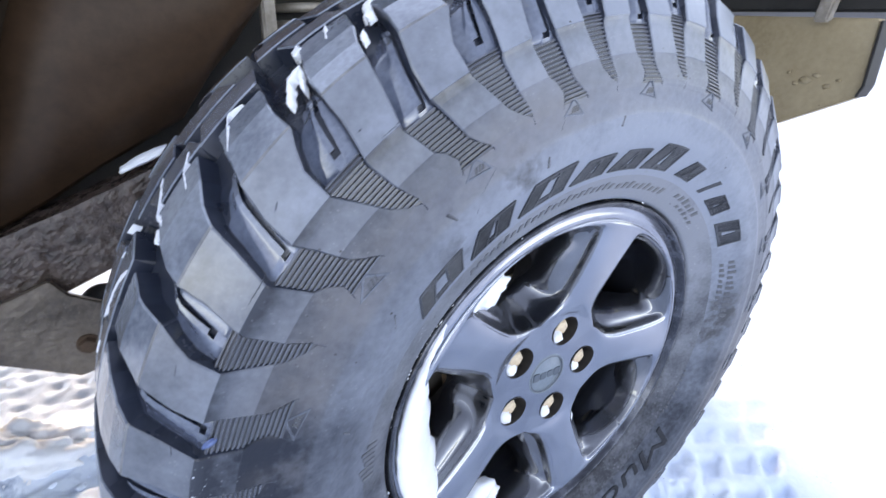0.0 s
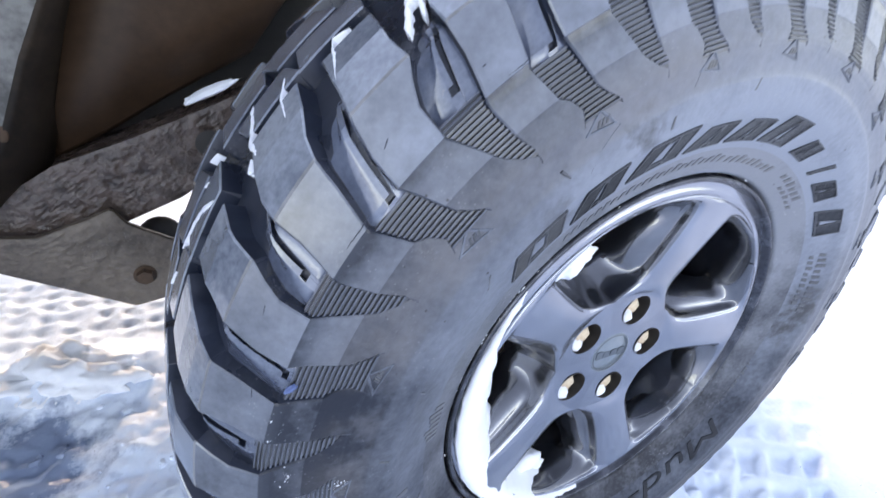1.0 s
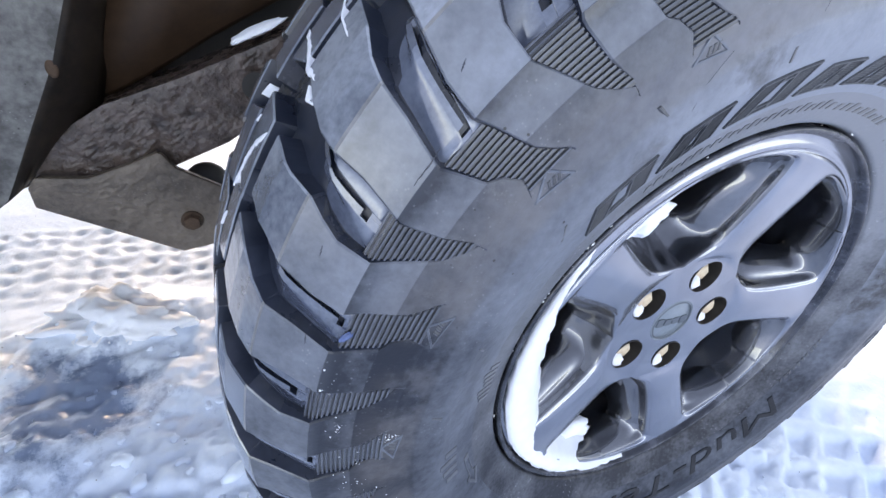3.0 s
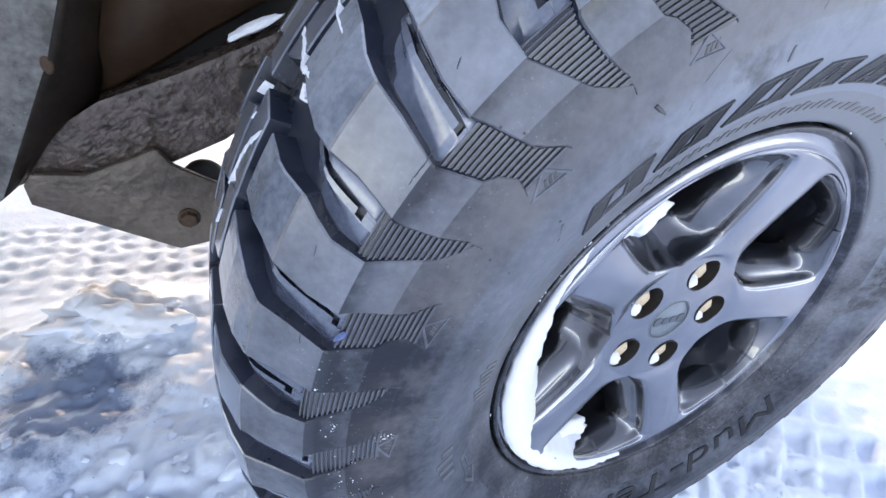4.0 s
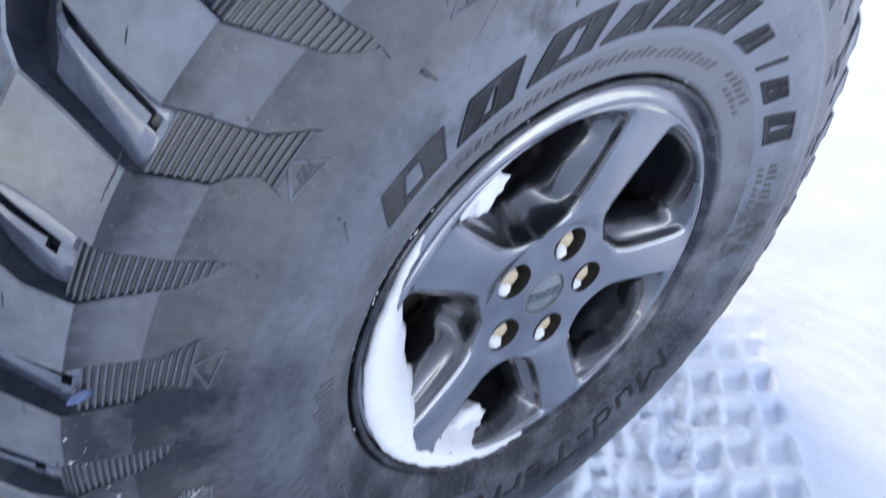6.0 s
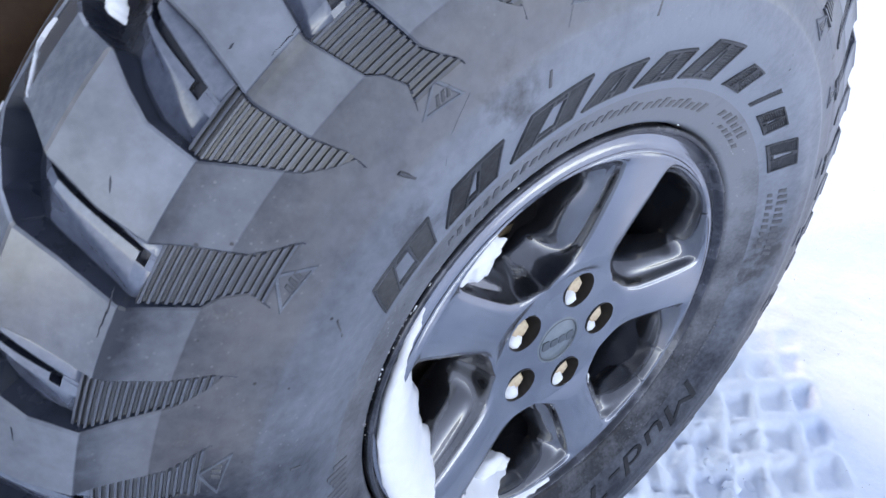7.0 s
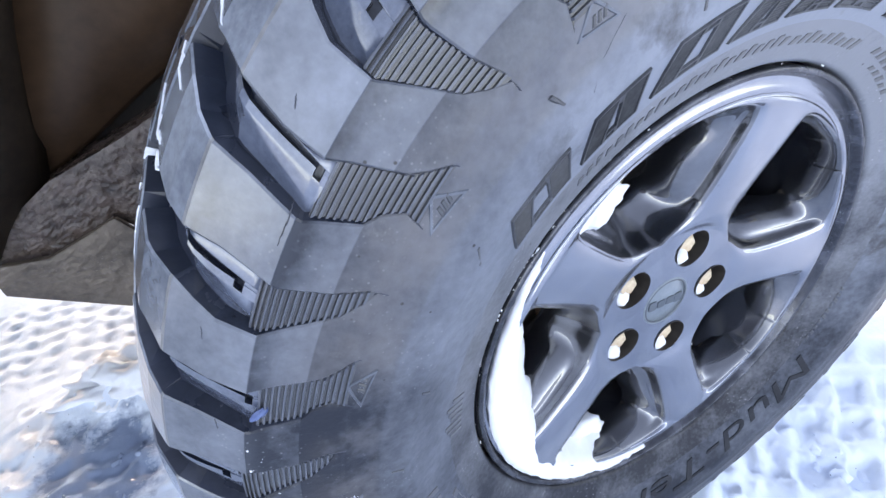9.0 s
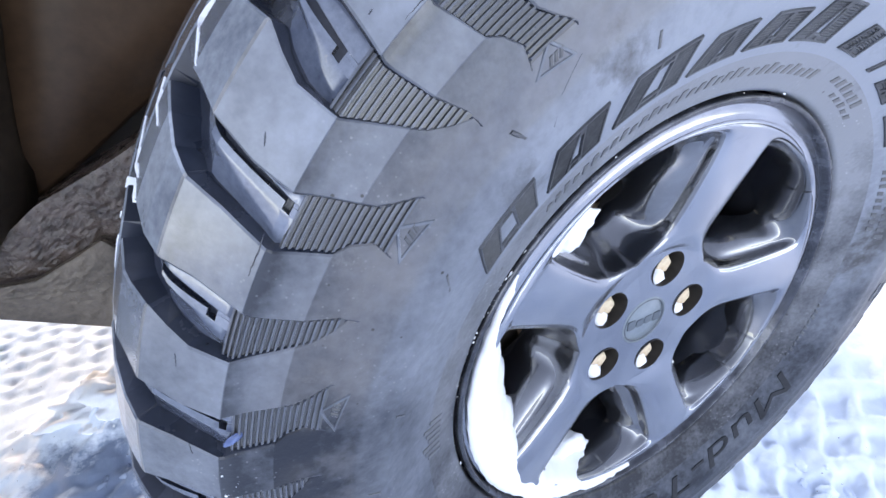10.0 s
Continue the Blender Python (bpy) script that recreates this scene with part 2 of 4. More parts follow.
def part(name, data, parent, label=""):
    """Links a mesh as one object under a thing or a part."""
    ob = new(name, data)
    ob.parent = parent
    return tagged(ob, label) if label else ob


def mesh_of(name, bm, mat, smooth=False):
    bmesh.ops.recalc_face_normals(bm, faces=bm.faces)
    me = bpy.data.meshes.new(name)
    bm.to_mesh(me)
    bm.free()
    me.materials.append(mat)
    if smooth:
        me.polygons.foreach_set("use_smooth", [True] * len(me.polygons))
    return me


def grid_faces(rows, cols, wrap=False, base=0):
    out = []
    for i in range(rows - 1):
        for j in range(cols if wrap else cols - 1):
            k = (j + 1) % cols
            out.append((base + i * cols + j, base + i * cols + k, base + (i + 1) * cols + k, base + (i + 1) * cols + j))
    return out


def prism(points, thick, axis, at, bevel=0.0):
    """A flat outline in the plane across axis, thickened along it."""
    bm = bmesh.new()
    vs = []
    for u, v in points:
        p = [u, v]
        p.insert(axis, at)
        vs.append(bm.verts.new(p))
    f = bm.faces.new(vs)
    got = bmesh.ops.extrude_face_region(bm, geom=[f])
    way = [0, 0, 0]
    way[axis] = thick
    bmesh.ops.translate(bm, vec=way, verts=[e for e in got["geom"] if isinstance(e, bmesh.types.BMVert)])
    if bevel:
        bmesh.ops.bevel(bm, geom=bm.edges[:], offset=bevel, segments=2, affect="EDGES")
    return bm


def lump(size, seed, detail=3, rough=0.35):
    """An uneven clump of snow."""
    bm = bmesh.new()
    bmesh.ops.create_icosphere(bm, subdivisions=detail, radius=1.0)
    for v in bm.verts:
        d = v.co.normalized()
        k = 1 + rough * (noise.fractal(d * 1.7 + Vector((seed * 3.1, seed, 0)), 0.8, 2.1, 4))
        v.co = Vector((d.x * size[0], d.y * size[1], d.z * size[2])) * k
    return bm


# ---- the wheel: tyre outline across, from the crown's middle to the outer bead (radius, y) ----
HUB = 0.392
MID = 0.094
PROF = [(0.420, 0.094), (0.4195, 0.05), (0.416, 0.02), (0.406, -0.005), (0.3715, -0.0285), (0.327, -0.0385), (0.300, -0.0405), (0.282, -0.0395),
        (0.262, -0.0300), (0.248, -0.0235), (0.235, -0.0170), (0.222, -0.0105), (0.2172, -0.0080)]
ARC = [0.0]
for a, b in zip(PROF, PROF[1:]):
    ARC.append(ARC[-1] + 1000 * math.hypot(b[0] - a[0], b[1] - a[1]))
R_OF, Y_OF = [p[0] for p in PROF], [p[1] for p in PROF]


def across(s):
    """Radius, y and the outward normal at s millimetres from the crown's middle."""
    side = 1 if s >= 0 else -1
    s = abs(s)
    r, y = np.interp(s, ARC, R_OF), np.interp(s, ARC, Y_OF)
    dr = np.interp(s + 4, ARC, R_OF) - np.interp(s - 4, ARC, R_OF)
    dy = np.interp(s + 4, ARC, Y_OF) - np.interp(s - 4, ARC, Y_OF)
    k = math.hypot(dr, dy) or 1
    nr, ny = -dy / k, dr / k
    return (r, y, nr, ny) if side > 0 else (r, 2 * MID - y, nr, -ny)


def on_tyre(deg, s, h=0.0):
    """A place on the tyre, h millimetres below the outline of its blocks."""
    r, y, nr, ny = across(s)
    r, y = r - nr * h / 1000, y - ny * h / 1000
    return Vector((r * math.cos(radians(deg)), y, r * math.sin(radians(deg))))


def ramp(table):
    xs, ys = [p[0] for p in table], [p[1] for p in table]
    return lambda v: float(np.interp(v, xs, ys))


FLOOR_H = ramp([(0, 13), (75, 13), (101, 11), (120, 9.5), (143, 8.0), (165, 4.5), (185, 1.3), (196, 0.0), (199, 0.3), (206, 0.6), (211.5, 0.6), (213.5, -0.2), (215, -0.3), (219, -0.3), (224, 0.0), (240, 0.0)])
RECESS = ramp([(142.9, 0.0), (143.5, 0.55), (148, 0.95), (156, 0.7), (168, 0.1), (169.5, 0.0), (170.3, 0.3), (176, 0.4), (186, 0.2), (194, 0.0)])
# dust across the tyre, rubbed off the crown; shade below each ridge painted in
DUST_SHADE_AT = ramp([(0, -0.25), (85, -0.2), (101, 0.0), (103, -0.05), (114, 0.0), (130, 0.16), (142.9, 0.17), (143.5, -0.46), (149, -0.30), (157, -0.04), (169.4, 0.02), (170, -0.28), (180, -0.20), (192, -0.13), (204, -0.08), (213, -0.06), (215, 0.0), (225, 0.04), (240, 0.12), (262, 0.16), (300, 0.20)])
# light above and shade below painted in, with dry dust and wet rubber
SHADE_ROUND = ramp([(0, -0.14), (40, 0.33), (90, 0.45), (128, 0.10), (150, -0.08), (178, -0.32), (215, -0.48), (270, -0.56), (320, -0.48), (360, -0.14)])


# brown earth gathers outside the ridge that bounds the lettered band
EARTH_AT = ramp([(0, 0.0), (150, 0.0), (172, 0.25), (190, 0.5), (203, 0.45), (211, 0.38), (213.5, 0.15), (218, 0.08), (235, 0.0)])

POLISH_AT = ramp([(0, 0.6), (95, 0.9), (103, 1.0), (122, 0.75), (142.9, 0.25), (143.5, 0.5), (150, 0.15), (165, 0.0)])


def dust_and_shade(me, along):
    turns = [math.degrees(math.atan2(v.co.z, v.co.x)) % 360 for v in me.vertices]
    layer = me.attributes.new("dust_and_shade", "FLOAT", "POINT")
    layer.data.foreach_set("value", [DUST_SHADE_AT(abs(s)) + SHADE_ROUND(a) for s, a in zip(along, turns)])
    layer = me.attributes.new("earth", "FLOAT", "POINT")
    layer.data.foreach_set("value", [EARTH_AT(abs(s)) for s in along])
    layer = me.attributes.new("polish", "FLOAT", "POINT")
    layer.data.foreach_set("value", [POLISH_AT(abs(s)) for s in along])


wheel = tagged(new("wheel"), "grey five-spoke alloy wheel with dusty black off-road tyre", "wheel")
wheel.location = (0, 0, HUB)

verts = []
stations = [-300.0, -284, -260, -234, -216, -196, -185, -165, -143, -120, -101, -75, -40, 0, 40, 75, 101, 110, 120, 132, 143, 154, 165, 175, 185, 190, 196, 199, 202, 206,
            209, 211.5, 213.5, 215, 219, 224, 228, 234, 241, 248, 254, 260, 268, 276, 284, 292, 300, 303, ARC[-1] - 0.5]
ROUND = 360
for s in stations:
    for j in range(ROUND):
        verts.append(on_tyre(j * 360 / ROUND, s, FLOOR_H(abs(s))))
stations += ["in", "deep"]
for r, y in ((0.2160, -0.0045), (0.2160, 0.012)):
    for j in range(ROUND):
        a = 2 * math.pi * j / ROUND
        verts.append((r * math.cos(a), y, r * math.sin(a)))
tyre = part("tyre", shape("tyre", verts, grid_faces(len(stations), ROUND, True), RUBBER, True, RUBBER_SHADE, [i * ROUND + j for i, s in enumerate(stations) if not isinstance(s, str) and -186 < s < 150 for j in range(ROUND)]), wheel, "dusty black mud tyre with deep shoulder blocks")

tyre.data.materials.append(BEAD)
dust_and_shade(tyre.data, [300 if isinstance(s, str) else s for s in stations for j in range(ROUND)])
for i, s in enumerate(stations):
    for j in range(ROUND if i + 1 < len(stations) else 0):
        if isinstance(s, str) or s >= 276:
            tyre.data.polygons[i * ROUND + j].material_index = 2

# fang tips round the tyre, each beginning one pitch of the tread
TIPS = [81.8, 96.8, 111.1, 128.15, 147.3, 165.8, 184.3]
last = TIPS[-1]
while len(TIPS) < 21:
    TIPS.append(last + (len(TIPS) - 6) * (81.8 + 360 - last) / 15)
TIPS.append(81.8 + 360)

# block edges in degrees of a pitch of 18.5, over s
A_UP = ramp([(36, 2.2), (62, 2.8), (82, 3.4), (103, 3.5), (112, 4.5), (123, 5.4), (144, 5.65), (162, 4.15), (175, 3.0), (183.6, 1.4), (188, 0.1), (197, 0.1)])
A_LOW = ramp([(36, 7.4), (62, 8.0), (84, 8.6), (105, 9.6), (124, 10.6), (144, 11.0), (154, 10.4), (179, 9.2), (183, 8.4), (191, 6.9), (197, 6.9)])
B_UP = ramp([(36, 9.8), (68, 11.1), (85, 12.4), (97, 13.0), (119, 13.8), (145.5, 15.1), (169.5, 13.8), (174.5, 12.7), (183.5, 11.8), (197, 12.6)])
B_LOW = ramp([(36, 15.6), (66, 17.2), (86, 18.3), (120, 18.9), (138, 19.7), (147, 20.2), (153, 20.05), (170.6, 19.55), (178, 19.1), (187, 18.5), (197, 18.5)])


def block(up, low, rows, side=1, cols=5, flare=0.35):
    """A tread block between two edges, with softened rims and walls that go down to the casing."""
    thin = rows[-1] > 185
    full = [(rows[0] - 2.0, "wall"), (rows[0], "rim")] + [(s, "top") for s in [rows[0] + 1.3] + list(rows[1:-1]) + [rows[-1] - 1.3]] + ([(rows[-1] + 2, "top"), (rows[-1] + 9, "fade")] if thin else [(rows[-1], "rim"), (rows[-1] + 1.0, "wall")])
    vs = []
    for s, what in full:
        u, l = up(s), low(s)
        if l - u < 0.4:
            m = (u + l) / 2
            u, l = m - 0.2, m + 0.2
        deep = FLOOR_H(abs(s)) + (1.2 if abs(s) < 186 else 0.3)
        soft = min(0.9, FLOOR_H(abs(s)) * 0.3)
        for j in range(cols + 4):
            if j in (0, cols + 3):
                a, h = (u - flare, deep) if j == 0 else (l + flare, deep)
            elif j in (1, cols + 2):
                a, h = (u, soft + RECESS(s)) if j == 1 else (l, soft + RECESS(s))
            else:
                f = (j - 2) / (cols - 1)
                a, h = u + 0.16 + f * (l - u - 0.32), RECESS(s)
            if what == "wall":
                h = deep
            elif what == "fade":
                h = FLOOR_H(abs(s)) + 0.3
            elif what == "rim":
                h = max(h, soft)
            vs.append((a, s, h))
    n = cols + 4
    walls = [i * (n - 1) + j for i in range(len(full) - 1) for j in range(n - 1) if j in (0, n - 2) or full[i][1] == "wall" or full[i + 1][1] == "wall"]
    me = shape("tread_block", [on_tyre(a, s * side, h) for a, s, h in vs], grid_faces(len(full), n), RUBBER, False, RUBBER_SHADE, walls)
    dust_and_shade(me, [v[1] for v in vs])
    me.materials.append(CROWN)
    me.materials.append(WORN)
    for i in range(len(full) - 1):
        for j in range(1, n - 2):
            me.polygons[i * (n - 1) + j].use_smooth = False
            if me.polygons[i * (n - 1) + j].material_index == 0:
                edge_strip = full[i][0] == 99.7
                me.polygons[i * (n - 1) + j].material_index = 3 if edge_strip else 2 if full[i + 1][0] < 102 else 0
    return me


ROWS_A = [50, 62, 74, 82, 92, 99.7, 101.7, 112, 123, 133, 142.9, 143.5, 146, 150, 155, 162, 169.4, 170.2, 176, 183.6, 190]
ROWS_B = [42, 55, 68, 85, 97, 99.7, 101.7, 110, 119, 132, 142.9, 143.5, 146, 150, 155, 162, 169.4, 170.2, 174.5, 183.5, 192]


def edge(fn, tip, pitch):
    return lambda s: tip + fn(s) * pitch / 18.5


LEDGE_F = ramp([(80, 11.8), (90, 8.0), (100, 5.6), (114, 4.4), (138, 4.0)])
LEDGE_T = ramp([(76, 11.8), (88, 8.0), (98, 5.6), (112, 4.4), (148, 4.0)])
SLOT_F = ramp([(80, 0.05), (88, 0.3), (100, 0.80), (131, 2.35), (140, 2.7)])
SLOT_T = ramp([(74, 8.75), (80, 8.95), (107, 10.0), (146, 11.75), (150, 11.9)])


def groove_ledge(lo, hi, slit, rows, top, brink, s0, s1):
    """A smooth ledge in a groove: a flat band, a narrow slit hooked at its outer end, and a rounded fall into the channel beside the next block."""
    vs, kinds = [], []
    for s in rows:
        a, b, c, h = lo(s), hi(s), slit(s), top(s)
        deep = FLOOR_H(s) + 0.4
        cut = 3.6 * min(1.0, max(0.0, (s - s0) / 5)) if s <= s1 else 0.0
        wide = 0.80 if s1 - 4.6 <= s <= s1 else 0.16 + 0.26 * math.sin(math.pi * min(max((s - s0) / (s1 - s0), 0), 1))
        e = max(a + brink(s) * (b - a), c + 0.5 + 0.6 * min(max((s - 105) / 20, 0), 1))
        row = [(a, deep + 1.2), (a + 0.02, h + 0.5), (a + 0.16, h), (a + 0.16 + (c - a - 0.36) * 0.5, h - 0.2), (c - 0.20, h - 0.35), (c - 0.12, h - 0.30), (c - 0.11, h + cut), (c + wide, h + cut), (c + wide + 0.01, h - 0.30), (min(c + 0.90, e - 0.1), h - 0.36)]
        for k in range(1, 5):
            row.append((min(c + 0.90, e - 0.1) + (e - min(c + 0.90, e - 0.1)) * k / 4, h - 0.36 + 2.4 * (k / 4) ** 1.4))
        for k in range(1, 9):
            g = k / 8
            row.append((e + (b - e) * g, h + 2.04 + (max(deep, h + 2.5) - h - 2.04) * (1 - (1 - g) ** 1.9)))
        row.append((b, deep + 1.5))
        vs += [on_tyre(x, s, y) for x, y in row]
    n = len(row)
    faces = grid_faces(len(rows), n)
    last = (len(rows) - 1) * n
    for at in (0, last):
        base = len(vs)
        s = rows[0] if at == 0 else rows[-1]
        vs += [on_tyre(lo(s) + (hi(s) - lo(s)) * j / (n - 1), s, FLOOR_H(s) + 1.6) for j in range(n)]
        faces += [(base + j, base + j + 1, at + j + 1, at + j) for j in range(n - 1)]
    body = (len(rows) - 1) * (n - 1)
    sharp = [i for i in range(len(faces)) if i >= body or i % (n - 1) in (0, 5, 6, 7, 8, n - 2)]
    me = shape("groove_ledge", vs, faces, LEDGE, True, RUBBER_SHADE, sharp)
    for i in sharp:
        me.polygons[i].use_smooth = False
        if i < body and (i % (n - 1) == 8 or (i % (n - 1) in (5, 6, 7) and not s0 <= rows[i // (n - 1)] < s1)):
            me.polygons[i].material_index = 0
    return me


def ribbed(lo, hi, s0, s1, depth, step=2.9, high=1.5):
    """A sunken patch, pressed into fine ribs that run round the tyre."""
    rows = [(s0, 0.0)]
    at = s0 + 1.2
    while at < s1 - 1.8:
        rows += [(at - 0.88, 0.0), (at - 0.55, high), (at + 0.55, high), (at + 0.88, 0.0)]
        at += step
    rows.append((s1, 0.0))
    vs = []
    for at, up in rows:
        a, b = lo(at) - 0.15, hi(at) + 0.15
        b = max(b, a + 0.02)
        for j in range(8):
            f = (0, 0.03, 0.06, 0.3, 0.7, 0.94, 0.97, 1.0)[j]
            vs.append(on_tyre(a + (b - a) * f, at, depth(at) - (up if 2 <= j <= 5 and b - a > 0.7 else 0)))
    faces = grid_faces(len(rows), 8)
    # the gaps take a darker rubber: shade between the ribs, painted
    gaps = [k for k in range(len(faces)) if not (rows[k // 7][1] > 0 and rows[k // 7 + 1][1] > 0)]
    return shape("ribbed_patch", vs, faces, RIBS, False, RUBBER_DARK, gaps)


DEPTH_F = ramp([(136, 5.0), (160, 3.0), (180, 1.0), (188, 0.3)])
DEPTH_T = ramp([(148, 5.0), (165, 3.2), (184, 1.2), (195, 0.2)])
for i, (tip, nxt) in enumerate(zip(TIPS, TIPS[1:])):
    p = nxt - tip
    before = p if i == 0 else tip - TIPS[i - 1]
    a_up, a_low, b_up, b_low = (edge(fn, tip, p) for fn in (A_UP, A_LOW, B_UP, B_LOW))
    f_up = lambda s, tip=tip, q=before: tip + (B_LOW(s) - 18.5) * q / 18.5
    part("tread_block", block(a_up, a_low, ROWS_A), tyre)
    part("tread_block", block(b_up, b_low, ROWS_B), tyre)
    # the inner shoulder, turned by half a pitch
    half = lambda fn, o=p * 0.45: (lambda s: fn(s) + o)
    part("tread_block", block(half(a_up), half(a_low), [50, 62, 82, 101, 123, 143, 162, 180], -1, 4), tyre)
    part("tread_block", block(half(b_up), half(b_low), [44, 62, 82, 101, 123, 143, 162, 180], -1, 4), tyre)
    # middle blocks, two to a pitch, leaning to either side
    for k, (lo, hi, c0, c1, skew) in enumerate(((3, 35, 1.0, 8.2, 0.035), (-35, -3, 3.0, 10.4, -0.035), (5, 33, 10.0, 16.8, -0.03), (-33, -5, 12.2, 19.0, 0.03))):
        u = lambda s, c=c0, w=skew, tip=tip, p=p: tip + (c + w * s) * p / 18.5
        l = lambda s, c=c1, w=skew, tip=tip, p=p: tip + (c + w * s) * p / 18.5
        part("tread_block", block(u, l, [lo, (lo + hi) / 2, hi], 1, 4), tyre)
    # ledges with a slot between them, in both kinds of groove
    slot_f, slot_t = edge(SLOT_F, tip, p), edge(SLOT_T, tip, p)
    rows_f = [80, 84, 88, 92, 96, 100, 106, 112, 118, 124, 126.4, 126.5, 131.0, 131.1, 134, 138]
    rows_t = [76, 80, 84, 88, 92, 98, 106, 114, 122, 130, 137, 141.4, 141.5, 146.0, 146.1, 149]
    part("groove_ledge", groove_ledge(f_up, lambda s: a_up(s) + 0.1, slot_f, rows_f, LEDGE_F, ramp([(80, 0.30), (100, 0.42), (125, 0.68), (138, 0.86)]), 86, 131.05), tyre)
    part("groove_ledge", groove_ledge(a_low, lambda s: b_up(s) + 0.1, slot_t, rows_t, LEDGE_T, ramp([(76, 0.30), (100, 0.42), (132, 0.68), (148, 0.86)]), 82, 146.05), tyre)
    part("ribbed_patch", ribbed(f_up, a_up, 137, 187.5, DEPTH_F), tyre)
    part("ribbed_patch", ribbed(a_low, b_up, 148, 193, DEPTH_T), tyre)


# ---- raised marks on the sidewall ----
def stamped(left, right, s0, s1, high=0.8, rib=0.0):
    """A raised mark between two slanting edges, with a rim round a ribbed or sunken middle."""
    rows = [(s0 - 0.5, "base"), (s0, "rim"), (s0 + 1.2, "rim"), (s0 + 1.6, "low")]
    at = s0 + 2.4
    while rib and at < s1 - 2.4:
        rows += [(at - rib * 0.22, "low"), (at, "rib"), (at + rib * 0.22, "low")]
        at += rib
    rows += [(s1 - 1.6, "low"), (s1 - 1.2, "rim"), (s1, "rim"), (s1 + 0.5, "base")]
    vs = []
    for at, what in rows:
        l, r = left(at), right(at)
        k = math.degrees(0.001 / across(at)[0])
        cols = [(l + 0.5 * k, "base"), (l, "rim"), (l - 1.2 * k, "rim"), (l - 1.6 * k, "mid")] + [(l + (r - l) * f, "mid") for f in (0.35, 0.65)] + [(r + 1.6 * k, "mid"), (r + 1.2 * k, "rim"), (r, "rim"), (r - 0.5 * k, "base")]
        for a, col in cols:
            if what == "base" or col == "base":
                h = 0.4
            elif what == "rim" or col == "rim":
                h = -high
            else:
                h = -high * 0.75 if what == "rib" else -high * 0.25
            vs.append(on_tyre(a, at, h))
    return vs, grid_faces(len(rows), 10)


def bar(a, w, s0, s1, lean, high=0.5):
    """A small plain raised bar."""
    vs = []
    for at, h0 in ((s0 - 0.3, 0.3), (s0, -high), (s1, -high), (s1 + 0.3, 0.3)):
        f = (at - s0) / (s1 - s0)
        for da, h1 in ((0.12, 0.3), (0, -high), (-w, -high), (-w - 0.12, 0.3)):
            vs.append(on_tyre(a + da + lean * f, at, max(h0, h1)))
    return vs, grid_faces(4, 4)


def ring(corners, wide, high=0.6):
    """A raised line round a closed outline of (degrees, s)."""
    ca, cs = sum(c[0] for c in corners) / len(corners), sum(c[1] for c in corners) / len(corners)
    loop = []
    for (a0, s0), (a1, s1) in zip(corners, corners[1:] + corners[:1]):
        loop += [(a0 + (a1 - a0) * f, s0 + (s1 - s0) * f) for f in (0.0, 0.25, 0.5, 0.75)]
    vs = []
    for k, h in ((1 + wide * 0.3, 0.4), (1, -high), (1 - wide, -high), (1 - wide * 1.3, 0.4)):
        for a, s in loop:
            vs.append(on_tyre(ca + (a - ca) * k, cs + (s - cs) * k, h))
    return vs, grid_faces(4, len(loop), True)


S_TOP, S_LOW = 239.5, 268.0
# a maker's name, as plain slanted marks
for a, w, tall in ((140.0, 12.2, 1), (127.2, 10.4, 1), (115.8, 12.0, 1), (103.4, 9.6, 0.74), (93.4, 9.6, 0.74), (83.4, 10.2, 0.96), (70.2, 7.4, 0.72), (58.0, 3.0, 0.8), (52.4, 8.6, 0.72), (41.0, 10.4, 0.96)):
    top = S_LOW - (S_LOW - S_TOP) * tall
    left = lambda s, a=a, t=top: a - 3.0 * (S_LOW - s) / (S_LOW - t)
    right = lambda s, a=a, w=w, t=top: a - w + 1.3 - 1.3 * (S_LOW - s) / (S_LOW - t)
    # a ribbed frame round a plain middle
    thick = min(3.6, w * 0.34)
    mid_l, mid_r = (lambda s, g=left, k=thick: g(s) - k), (lambda s, g=right, k=thick: g(s) + k)
    vs, fs = [], []
    strokes = [(left, mid_l, top, S_LOW, 1.75)] if w < 4 else [(left, mid_l, top, S_LOW, 1.75), (mid_r, right, top, S_LOW, 1.75), (mid_l, mid_r, top, top + 5.2, 0.0), (mid_l, mid_r, S_LOW - 5.2, S_LOW, 0.0)]
    for l, r, s0, s1, rib in strokes:
        v, f = stamped(l, r, s0, s1, 1.3, rib)
        fs += [tuple(i + len(vs) for i in q) for q in f]
        vs += v
    part("raised_mark", shape("raised_mark", vs, fs, LETTER), tyre, "raised slanted mark with fine ribs")
# small marks nearer the bead and beyond the name
for a0, count, s0, s1, w in ((128, 22, 283, 291, 1.5), (86, 9, 284, 292, 1.7), (24, 11, 244, 255, 1.5), (24, 9, 259, 266, 1.6), (62, 6, 279, 287, 1.9), (58, 5, 289, 294, 2.0), (192, 4, 238, 256, 2.0), (176, 7, 270, 288, 1.1), (345, 10, 272, 277, 1.4)):
    for k in range(count):
        a = a0 - k * w * 1.25
        tall = (s1 - s0) * (0.7 + 0.3 * ((k * 7) % 3) / 2)
        part("small_mark", shape("small_mark", *bar(a, w * 0.6, s1 - tall, s1, 0.5), RUBBER_DARK), tyre)
# three leaning bars after the lettering, and an arrow
for a, w in ((229, 4.2), (221.5, 4.2), (214, 8.5)):
    part("raised_mark", shape("raised_mark", *stamped(lambda s, a=a: a + (s - 240) * 0.18, lambda s, a=a, w=w: a - w + (s - 240) * 0.18, 240, 262, 0.9, 1.75), RUBBER_DARK), tyre)
